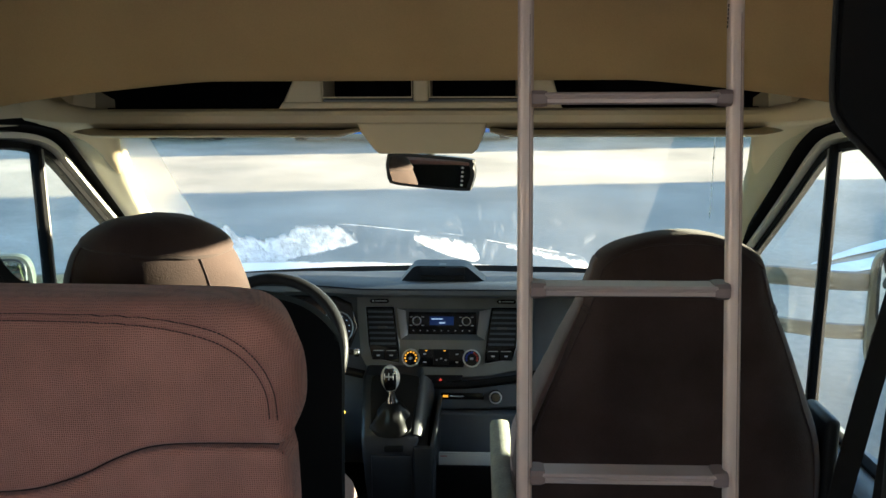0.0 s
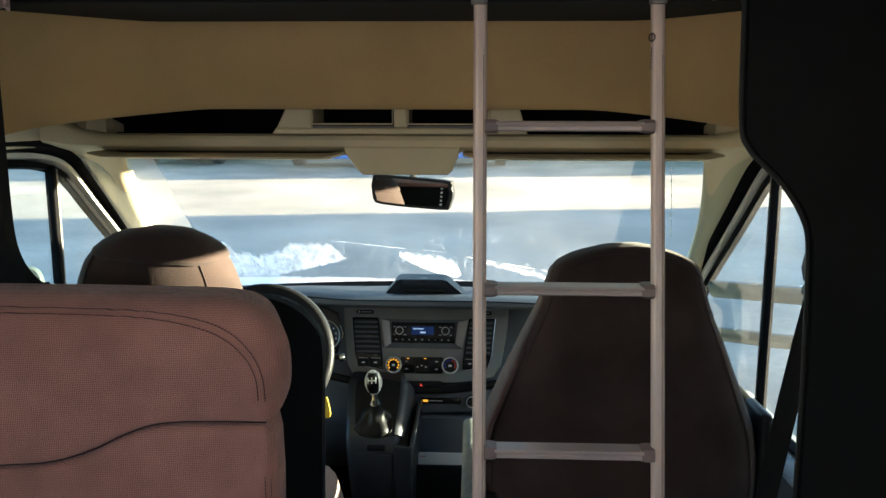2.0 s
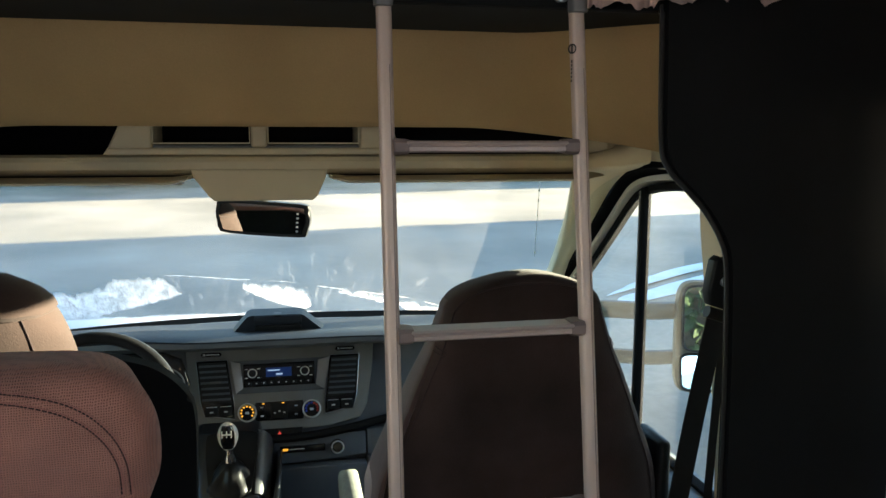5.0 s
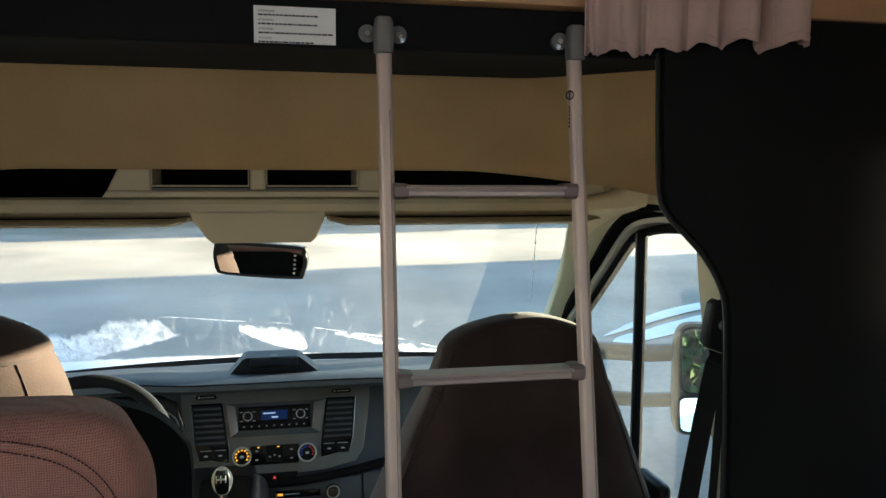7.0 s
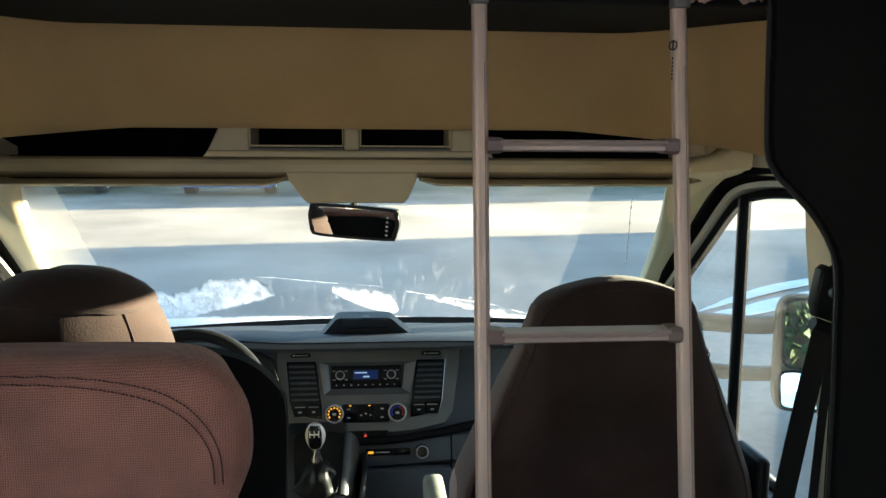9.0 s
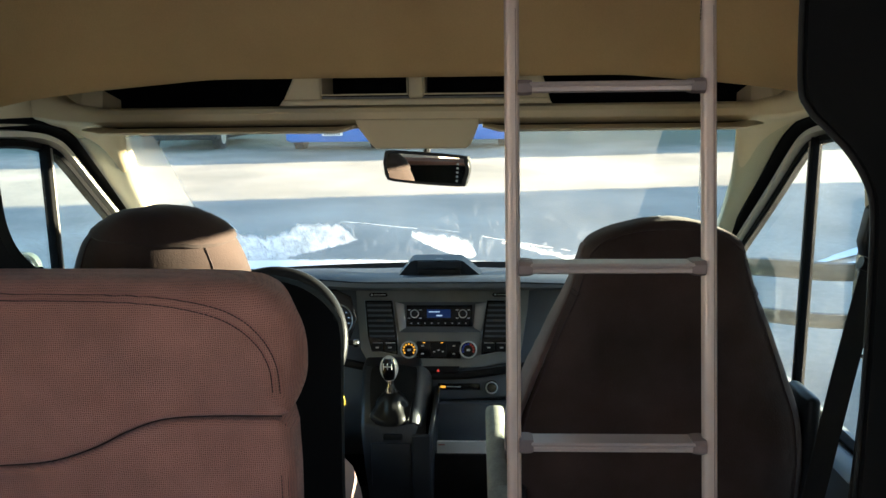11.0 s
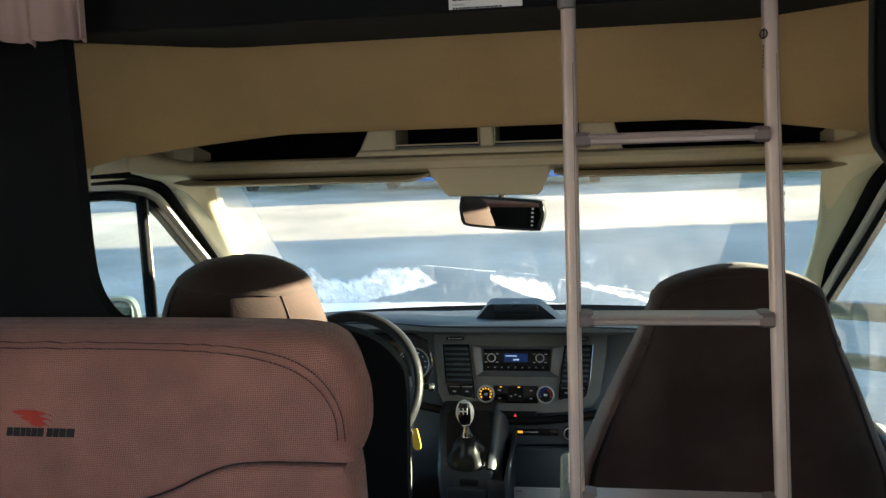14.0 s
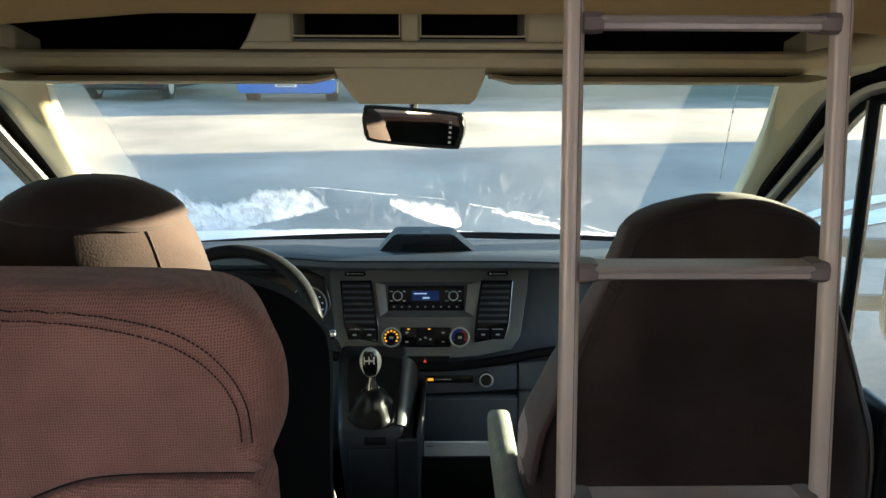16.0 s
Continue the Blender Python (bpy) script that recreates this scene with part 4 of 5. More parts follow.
def dashboard():
    t = thing("dashboard", 0, 2.4, FLOOR_Z, "charcoal plastic dashboard with a grey centre panel", "dashboard")
    # upper body, swept from door to door
    rings = []
    for i in range(41):
        x = -0.895 + 1.79 * i / 40
        a = abs(x)
        bow = 0.05 * max(0, a - 0.45) - 1.6 * max(0, a - 0.80)
        hump = 0.010 * math.exp(-((x + 0.42) / 0.17) ** 4)
        sink = -0.006 * math.exp(-((x - 0.55) / 0.25) ** 4)
        prof = [(2.70 - bow * 3, 0.672), (2.55 - bow * 2, 0.690 + hump * 0.5), (2.36, 0.727 + hump + sink), (2.22 - bow, 0.749 + hump + sink), (2.15 - bow, 0.757 + hump + sink), (2.125 - bow, 0.752 + hump + sink), (2.12 - bow, 0.741 + hump * 0.8), (2.145 - bow, 0.727 + hump * 0.5), (2.30, 0.712), (2.27, 0.60), (2.225, 0.49), (2.20, 0.455), (2.205, 0.36), (2.25, 0.25), (2.40, 0.10), (2.70, 0.05)]
        rings.append([(x, y, z) for y, z in prof])
    bm = loft(rings)
    body = part("dash_body", bm, DASH, t)
    top = []
    for i in range(41):
        x = -0.89 + 1.78 * i / 40
        a = abs(x)
        bow = 0.05 * max(0, a - 0.45) - 1.6 * max(0, a - 0.80)
        hump = 0.010 * math.exp(-((x + 0.42) / 0.17) ** 4)
        sink = -0.006 * math.exp(-((x - 0.55) / 0.25) ** 4)
        up = [(2.69 - bow * 3, 0.6755), (2.55 - bow * 2, 0.694 + hump * 0.5), (2.36, 0.731 + hump + sink), (2.22 - bow, 0.753 + hump + sink), (2.152 - bow, 0.7605 + hump + sink), (2.126 - bow, 0.7565 + hump + sink)]
        lo = [(y, z - 0.005) for y, z in reversed(up)]
        top.append([(x, y, z) for y, z in up + lo])
    part("dash_top", loft(top), DASH_TOP, t, "soft dash top with the sky's blue light put into its colour")
    # grey centre panel
    panel = [(-0.235, 0.712), (0.295, 0.712), (0.288, 0.64), (0.268, 0.53), (0.245, 0.497), (0.16, 0.482), (0.02, 0.474), (-0.12, 0.482), (-0.195, 0.497), (-0.215, 0.53), (-0.228, 0.64)]
    part("centre_panel", plate(panel, -0.03, 0.004, 0.004), FACIA, t, "matt grey centre panel")
    # lip below the panel
    part("panel_lip", tube(smooth_line([(-0.50, 2.185, 0.53), (-0.30, 2.18, 0.505), (-0.18, 2.178, 0.482), (-0.04, 2.176, 0.461), (0.09, 2.176, 0.460), (0.22, 2.178, 0.476), (0.35, 2.18, 0.500), (0.60, 2.19, 0.52), (0.86, 2.20, 0.525)], 5), 0.013, 8), BLACK, t)
    # air vents
    for sx, cx in ((1, -0.155), (-1, 0.200)):
        frame_line = [(cx - 0.050 * sx, 0.666), (cx + 0.034 * sx, 0.666), (cx + 0.052 * sx, 0.55), (cx + 0.053 * sx, 0.513), (cx - 0.028 * sx, 0.527), (cx - 0.038 * sx, 0.56)]
        v = part("air_vent", plate(frame_line, 0.0045, 0.009, 0.003), GLOSS, t)
        well = [(cx - 0.045 * sx, 0.661), (cx + 0.030 * sx, 0.661), (cx + 0.046 * sx, 0.556), (cx - 0.033 * sx, 0.562)]
        part("vent_well", plate(well, 0.0095, 0.0105, 0), PRINT, v)
        for k in range(7):
            z = 0.652 - k * 0.0145
            f = (0.661 - z) / 0.1
            part("slat", plate(rect(*sorted((cx + sx * (-0.043 + 0.011 * f), cx + sx * (0.029 + 0.014 * f))), z - 0.0028, z + 0.0028), 0.011, 0.016, 0.001), DASH, v)
        part("vent_tab", plate(rect(cx - 0.014 + 0.003 * sx, cx + 0.014 + 0.003 * sx, 0.6055, 0.6115), 0.0165, 0.021, 0.002), GREY_PLASTIC, v)
        for k in range(2):
            xa = cx + sx * (-0.026 + 0.038 * k)
            bt = part("switch", plate(rect(*sorted((xa, xa + sx * 0.035)), 0.522, 0.545), 0.0095, 0.0135, 0.002), BLACK, v)
            part("switch_mark", plate(rect(xa + sx * 0.0175 - 0.005, xa + sx * 0.0175 + 0.005, 0.531, 0.535), 0.0138, 0.0142, 0), MARK, bt)
            part("switch_edge", plate(rect(*sorted((xa + sx * 0.003, xa + sx * 0.032)), 0.5455, 0.547), 0.0095, 0.0125, 0), MARK, bt)
        part("vent_trim", tube([face(u, w, 0.006) for u, w in frame_line + frame_line[:1]], 0.0016, 6), STEEL, v)
    for cx in (-0.164, 0.210):
        v = part("thumb_vent", plate([(cx - 0.029, 0.6815), (cx - 0.024, 0.6765), (cx + 0.024, 0.6765), (cx + 0.029, 0.6815), (cx + 0.024, 0.6875), (cx - 0.024, 0.6875)], 0.0045, 0.0095, 0.002), GLOSS, t)
        part("thumb_tab", plate(rect(cx - 0.022, cx - 0.016, 0.6795, 0.6845), 0.0098, 0.0115, 0.0005), MARK, v)
        part("thumb_slot", plate(rect(cx - 0.013, cx + 0.022, 0.6808, 0.6832), 0.0098, 0.0106, 0), MARK, v)
    # radio in its bezel
    bez = part("radio_bezel", plate([(-0.112, 0.662), (0.166, 0.662), (0.146, 0.576), (-0.096, 0.576)], 0.0045, 0.008, 0.003), DASH, t)
    for sgn, xa, xb, xc, xd in ((-1, -0.112, -0.085, -0.078, -0.098), (1, 0.166, 0.131, 0.124, 0.147)):
        part("bezel_cheek", plate([(xa, 0.662), (xb, 0.655), (xc, 0.590), (xd, 0.577)], 0.0085, 0.014, 0.002), STEEL, bez, "satin silver cheek")
    r = part("radio", plate(rect(-0.077, 0.121, 0.592, 0.652), 0.0085, 0.013, 0.003), GLOSS, bez)
    d = part("display", plate(rect(-0.015, 0.056, 0.616, 0.640), 0.0133, 0.0145, 0.001), BLUE_GLOW, r, "lit blue radio display")
    part("display_text", join(plate(rect(-0.010, 0.024, 0.6315, 0.6345), 0.0148, 0.0152, 0), plate(rect(0.013, 0.031, 0.6205, 0.6245), 0.0148, 0.0152, 0)), PALE_GLOW, d)
    for cx in (-0.052, 0.093):
        k = part("radio_knob", disc(face(cx, 0.627, 0.0133), FACE_OUT, 0.0105, 0.010), GLOSS, r)
        part("knob_ring", ring(face(cx, 0.627, 0.0205), FACE_OUT, 0.0112, 0.0021), RING_SILVER, k)
        for dx in (-0.017, 0.017):
            for dz in (-0.0115, 0.0115):
                part("key_mark", plate(rect(cx + dx - 0.004, cx + dx + 0.004, 0.627 + dz - 0.0012, 0.627 + dz + 0.0012), 0.0133, 0.0136, 0), MARK, r)
    for k in range(9):
        x = -0.062 + k * 0.0205
        b = part("preset_key", plate(rect(x - 0.0095, x + 0.0095, 0.5955, 0.6065), 0.0133, 0.0146, 0.0008), BLACK, r)
        part("key_mark", plate(rect(x - 0.0022, x + 0.0022, 0.5995, 0.6025), 0.0149, 0.0152, 0), MARK, b)
    # heater controls
    cl = part("heater_panel", plate([(-0.045, 0.551), (0.085, 0.551), (0.092, 0.528), (0.085, 0.503), (-0.045, 0.503), (-0.052, 0.528)], 0.0045, 0.0085, 0.002), GLOSS, t)
    for k, x in enumerate((-0.028, 0.066)):
        for z in (0.538, 0.516):
            part("key_mark", plate(rect(x - 0.004, x + 0.004, z - 0.0016, z + 0.0016), 0.0088, 0.0092, 0), MARK, cl)
    part("airflow_pad", plate(rect(-0.003, 0.043, 0.508, 0.548), 0.0088, 0.0105, 0.002), BLACK, cl)
    for x, z in ((-0.024, 0.547), (0.030, 0.547)):
        part("indicator", plate(rect(x - 0.0034, x + 0.0034, z - 0.0014, z + 0.0014), 0.0108, 0.0112, 0), AMBER_GLOW, cl)
    for k in range(3):
        part("key_mark", plate(rect(0.004 + 0.013 * k, 0.010 + 0.013 * k, 0.520 + 0.004 * (k % 2), 0.524 + 0.004 * (k % 2)), 0.0108, 0.0112, 0), MARK, cl)
    for cx, warm in ((-0.068, True), (0.109, False)):
        k = part("heater_knob", disc(face(cx, 0.527, 0.0045), FACE_OUT, 0.0235, 0.016), GLOSS, t)
        part("knob_ring", ring(face(cx, 0.527, 0.018), FACE_OUT, 0.0235, 0.0028), RING_SILVER, k)
        for i in range(9):
            a = radians(215 - 31 * i) if warm else radians(200 - 27.5 * i)
            u, v = cx + 0.0165 * math.cos(a), 0.527 + 0.0155 * math.sin(a)
            part("scale_mark", disc(face(u, v, 0.0207), FACE_OUT, 0.0030 if warm else 0.0036, 0.0006, 8), AMBER_GLOW if warm else (BLUE_RING if i < 5 else RED_MARK), k)
        part("pointer", plate(rect(cx - 0.005, cx + 0.005, 0.523, 0.529), 0.0207, 0.0215, 0), MARK, k)
    hz = part("hazard_panel", plate([(-0.043, 0.482), (0.083, 0.482), (0.078, 0.458), (-0.036, 0.458)], 0.004, 0.012, 0.003), BLACK, t)
    part("hazard_triangle", plate([(0.0135, 0.4655), (0.0245, 0.4655), (0.019, 0.4745)], 0.0123, 0.0127, 0), RED_GLOW, hz)
    # lower row: airbag lamp strip, socket
    low = lambda u, v, d: (u, 2.172 + 0.2 * (v - 0.42) - d, v)
    part("lower_panel", prism([(-0.02, 0.384), (0.259, 0.398), (0.259, 0.462), (-0.02, 0.448)], lambda u, v, d: low(u, v, d - 0.03), 0.03, 0.003), DASH, t)
    st = part("lamp_strip", prism(rect(0.019, 0.144, 0.417, 0.436), lambda u, v, d: low(u, v, d + 0.0005), 0.004, 0.002), GLOSS, t)
    part("airbag_lamp", prism(rect(0.026, 0.041, 0.4235, 0.4300), lambda u, v, d: low(u, v, d + 0.0048), 0.0006), AMBER_GLOW, st)
    part("strip_text", prism(rect(0.045, 0.086, 0.4258, 0.4280), lambda u, v, d: low(u, v, d + 0.0048), 0.0005), MARK, st)
    so = part("socket", disc(low(0.178, 0.426, 0.0005), (0, -1, 0.2), 0.020, 0.009), BLACK, t)
    part("socket_ring", ring(low(0.178, 0.426, 0.010), (0, -1, 0.2), 0.0165, 0.0022), RING_SILVER, so)
    part("socket_cap", disc(low(0.178, 0.426, 0.0098), (0, -1, 0.2), 0.0125, 0.004), GLOSS, so)
    part("glovebox", prism([(0.262, 0.398), (0.87, 0.41), (0.87, 0.50), (0.60, 0.497), (0.262, 0.468)], lambda u, v, d: low(u, v, d - 0.03), 0.032, 0.004), DASH, t)
    part("glovebox_lower", prism([(0.262, 0.16), (0.87, 0.16), (0.87, 0.404), (0.262, 0.392)], lambda u, v, d: low(u, v, d - 0.04), 0.042, 0.006), DASH, t)
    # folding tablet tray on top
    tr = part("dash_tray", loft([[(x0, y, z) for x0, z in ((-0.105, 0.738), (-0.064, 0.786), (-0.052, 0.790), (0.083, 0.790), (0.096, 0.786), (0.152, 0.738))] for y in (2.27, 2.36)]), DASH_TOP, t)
    part("tray_pocket", box(-0.042, 0.086, 2.262, 2.2695, 0.741, 0.762, 0.002), BLACK, tr)
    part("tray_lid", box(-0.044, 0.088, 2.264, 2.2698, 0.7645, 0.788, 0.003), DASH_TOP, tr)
    part("tray_notch", box(0.012, 0.032, 2.262, 2.30, 0.786, 0.7915, 0.001), BLACK, tr)
    # instrument cluster
    cu = part("instrument_panel", prism([(-0.60, 0.60), (-0.225, 0.60), (-0.205, 0.655), (-0.225, 0.715), (-0.27, 0.735), (-0.56, 0.735), (-0.61, 0.70)], lambda u, v, d: (u, 2.112 - d + 0.3 * (v - 0.65), v), 0.02, 0.006), GLOSS, t)
    for cx in (-0.262, -0.545):
        dial = part("dial", disc((cx, 2.088, 0.655), (0, -1, 0.3), 0.045, 0.004), BLACK, cu)
        part("dial_ring", ring((cx, 2.084, 0.656), (0, -1, 0.3), 0.045, 0.0018), STEEL, dial)
        for i in range(11):
            a = radians(220 - 26 * i)
            part("dial_mark", box(cx + 0.036 * math.cos(a) - 0.0018, cx + 0.036 * math.cos(a) + 0.0018, 2.079, 2.0815, 0.657 + 0.036 * math.sin(a) - 0.0009, 0.657 + 0.036 * math.sin(a) + 0.0009, 0), PALE_GLOW, dial)
    part("trip_display", box(-0.375, -0.315, 2.083, 2.087, 0.665, 0.71, 0.002), BLACK, cu)
    part("display_text", box(-0.365, -0.33, 2.080, 2.0825, 0.69, 0.697, 0), PALE_GLOW, cu)
    # console with the gear lever's plinth and bins
    side = [(2.00, FLOOR_Z), (1.985, 0.10), (1.975, 0.26), (1.982, 0.375), (1.992, 0.388), (2.125, 0.505), (2.25, 0.51), (2.25, FLOOR_Z)]
    con = part("console", prism(side, lambda u, v, d: (-0.182 + d + 0.10 * (0.3 - min(v, 0.5)) * (1 if d < 0.05 else -0.15), u, v), 0.150, 0.016), CONSOLE, t)
    slope = lambda u, v, d: Vector((u, 1.992 + (v - 0.388) * 1.137, v)) + Vector((0, -0.66, 0.75)) * d
    part("boot_plate", prism([(p.x, p.y) for p in smooth_line([(-0.150, 0.388, 0), (-0.065, 0.386, 0), (-0.052, 0.41, 0), (-0.038, 0.485, 0), (-0.052, 0.503, 0), (-0.155, 0.503, 0), (-0.172, 0.485, 0), (-0.163, 0.41, 0)], 3, True)], lambda u, v, d: slope(u, v, d + 0.001), 0.007, 0.002), BLACK, con)
    part("console_tray_slot", box(-0.125, -0.072, 1.969, 1.980, 0.345, 0.362, 0.003), BLACK, con)
    part("console_flap", box(-0.160, -0.050, 1.972, 1.984, 0.205, 0.335, 0.005), CONSOLE, con)
    cheek = []
    for k in range(9):
        v = 0.386 + 0.119 * k / 8
        w = 0.010 * k / 8
        cheek.append([slope(x + w, v, d) for x, d in ((-0.052, 0.002), (-0.046, 0.007), (-0.038, 0.006), (-0.028, -0.004), (-0.016, -0.026), (-0.009, -0.060), (-0.006, -0.12), (-0.052, -0.12))])
    part("console_cheek", loft(cheek), CONSOLE, con)
    wall = [(1.972, 0.360), (1.978, 0.372), (2.055, 0.420), (2.085, 0.428), (2.20, 0.428), (2.20, FLOOR_Z), (2.0, FLOOR_Z), (1.972, 0.26)]
    part("cup_bin_wall", prism(wall, lambda u, v, d: (-0.006 + d + 0.016 * max(0.0, v - 0.34) / 0.08, u, v), 0.013, 0.005), CONSOLE, con)
    part("cup_bin_well", prism([(u + 0.004, min(v, 0.416) - 0.010) for u, v in wall], lambda u, v, d: (-0.034 + d, u, v), 0.026), BLACK, con)
    part("cup_bin_front", box(-0.046, 0.006, 1.966, 1.980, 0.0, 0.362, 0.006, 3), CONSOLE, con)
    part("lower_bin", join(box(0.006, 0.26, 2.060, 2.072, 0.02, 0.262, 0.004), box(0.006, 0.26, 2.072, 2.20, 0.02, 0.06, 0)), BLACK, t)
    part("bin_back", box(0.006, 0.26, 2.150, 2.19, 0.02, 0.380, 0.006), DASH, t)
    # gear lever
    rings = []
    for k in range(17):
        f = k / 16
        z = 0.392 + 0.072 * f ** 0.9
        r = 0.060 * (1 - f) ** 0.8 + 0.017 + 0.0045 * math.sin(9.5 * f) * (1 - f)
        row = []
        for q in range(40):
            a = 2 * math.pi * q / 40
            pleat = 1 + (0.10 * math.sin(5 * a + 3 * f + 0.6) + 0.05 * math.sin(9 * a - 4 * f)) * math.sin(math.pi * min(1, f * 1.15)) ** 0.8
            row.append((-0.106 + r * pleat * math.cos(a) * 0.92, 2.042 - 0.006 * f + r * pleat * math.sin(a) * 0.85, z + 0.010 * math.sin(a) * (1 - f)))
        rings.append(row)
    boot = part("gear_boot", loft(rings), BOOT, t, "gathered black leather boot")
    part("boot_frame", ring((-0.106, 2.044, 0.402), (0, -0.5, 0.86), 0.066, 0.006), CONSOLE, boot)
    part("gear_shaft", tube([(-0.107, 2.036, 0.458), (-0.107, 2.035, 0.468), (-0.1075, 2.034, 0.485), (-0.109, 2.030, 0.508)], 0.012, 16, radii=[0.0165, 0.0175, 0.010, 0.009]), CHROME, boot, "chrome collar below the knob")

    def egg(w, k0, k1, shift):
        """The knob's round body between two shares of its height."""
        rows = []
        for i in range(15):
            f = k0 + (k1 - k0) * i / 14
            z = 0.494 + 0.078 * f
            r = w * (math.sin(math.pi * min(1.0, 0.06 + 0.92 * f)) ** 0.55) * (0.80 + 0.22 * f)
            rows.append([(-0.110 + r * math.cos(q), 2.028 - shift + r * 0.85 * math.sin(q) - 0.15 * (z - 0.53), z) for q in [2 * math.pi * k / 28 for k in range(28)]])
        return loft(rows)

    kn = part("gear_knob", egg(0.0288, 0.0, 1.0, 0.0), RING_SILVER, boot, "gloss black and chrome gear knob")
    part("knob_face", egg(0.0238, 0.10, 0.93, 0.0058), GLOSS, kn)
    for i in range(3):
        part("shift_mark", box(-0.1235 + 0.0115 * i, -0.1215 + 0.0115 * i, 1.9945, 2.0000, 0.540, 0.557, 0), PAPER, kn)
    part("shift_mark", box(-0.1235, -0.0985, 1.9935, 1.9990, 0.5475, 0.5495, 0), PAPER, kn)


dashboard()


def booklet():
    t = thing("booklet", 0.09, 2.09, 0.06, "white paper booklet standing in the dashboard's lower bin", "booklet")
    part("pages", box(0.018, 0.185, 2.084, 2.096, 0.0605, 0.290, 0.002), PAPER, t)
    part("cover", box(0.017, 0.186, 2.0805, 2.0835, 0.0602, 0.293, 0.001), PAPER, t)
    part("red_print", box(0.022, 0.040, 2.0795, 2.0803, 0.282, 0.284, 0), RED_MARK, t)
    part("grey_print", box(0.105, 0.130, 2.0795, 2.0803, 0.282, 0.2835, 0), MARK, t)


booklet()


def steering_wheel():
    t = thing("steering_wheel", -0.41, 1.9, 0.67, "black leather steering wheel with a worn rim", "steering wheel")
    n = Vector((0, -0.90, 0.436))
    c = Vector((-0.400, 1.885, 0.654))
    part("rim", ring(c, n, 0.187, 0.0155, 64, 12), LEATHER, t)
    part("airbag_hub", disc(c + n * -0.045, n, 0.075, 0.045, 24, 0.06), BLACK, t)
    up = Vector((0, 0.436, 0.90))
    for dx, dz in ((1, 0.05), (-1, 0.05), (0.25, -1), (-0.25, -1)):
        d = (Vector((1, 0, 0)) * dx + up * dz).normalized()
        part("spoke", tube([c - n * 0.02 + d * 0.06, c - n * 0.012 + d * 0.12, c + d * 0.178], 0.02, 8, 0.5), GREY_PLASTIC if dz > 0 else BLACK, t)
    for dx in (-0.105, 0.105):
        part("button_pad", disc(c + Vector((dx, 0, 0)) + n * 0.002, n, 0.02, 0.006, 12), GREY_PLASTIC, t)
    part("column", tube([c - n * 0.04, c - n * 0.28], 0.05, 14), BLACK, t)
    part("indicator_stalk", tube([c - n * 0.07, c - n * 0.08 + Vector((0.12, 0, 0.02)), c - n * 0.085 + Vector((0.215, 0, 0.01))], 0.008, 8), BLACK, t)
    part("stalk_tip", disc(c - n * 0.085 + Vector((0.205, 0, 0.01)), (1, 0, 0.1), 0.011, 0.014), CHROME, t)


steering_wheel()


def ignition_key():
    t = thing("ignition_key", -0.245, 1.95, 0.5, "bunch of keys with a yellow tag hanging at the ignition", "keys")
    part("key", disc((-0.25, 1.955, 0.548), (1, -0.5, 0), 0.016, 0.008), BLACK, t)
    part("key_ring", ring((-0.25, 1.95, 0.525), (1, -0.6, 0), 0.014, 0.0014, 24, 6), CHROME, t)
    part("tag", prism([(-0.009, 0.0), (0.007, 0.002), (0.016, -0.045), (0.014, -0.054), (0.007, -0.060), (-0.002, -0.058), (-0.006, -0.050)], lambda u, v, d: (-0.238 + u, 1.945 + d, 0.513 + v), 0.004, 0.001), YELLOW, t, "yellow plastic tag")
    part("fob", disc((-0.253, 1.943, 0.503), (0, -1, 0), 0.011, 0.004), PRINT, t)


ignition_key()


# ---- seats ----
def rounded(cx, cy, w, d, z, lean=0.0, n=28, power=0.55):
    out = []
    for k in range(n):
        a = 2 * math.pi * k / n
        c, s = math.cos(a), math.sin(a)
        out.append((cx + w * math.copysign(abs(c) ** power, c), cy + d * math.copysign(abs(s) ** power, s) + lean, z))
    return out


def seat_back_mesh(cx, prof, power):
    """Rings from the foot to the crown: z, half width, half depth, rear face's y."""
    fine = []
    for a, b in zip(prof, prof[1:]):
        for k in range(3):
            f = k / 3
            fine.append([p * (1 - f) + q * f for p, q in zip(a, b)])
    fine.append(prof[-1])
    rings = []
    for z, w, d, y in fine:
        row = rounded(cx, y + d, w, d, z, 0.0, 48, power)
        rings.append([(x, yy + 0.005 * noise.noise((x * 9, yy * 9, z * 9)) + 0.0016 * noise.noise((x * 38, yy * 30, z * 26)), zz + 0.003 * noise.noise((x * 7 + 5, yy * 7, zz * 7))) for x, yy, zz in row])
    return loft(rings)


def seam(cx, prof, share, mat, name, parent, r=0.0022, power=0.55):
    pts = []
    for z, w, d, y in prof:
        x = w * share
        c = min(1.0, abs(share)) ** (1 / power)
        yy = y + d - d * max(0.0, 1 - c * c) ** (0.5 * power)
        pts.append((cx + x, yy - 0.001 + 0.005 * noise.noise(((cx + x) * 9, yy * 9, z * 9)), z))
    return part(name, tube(smooth_line(pts, 4), r, 6), mat, parent)


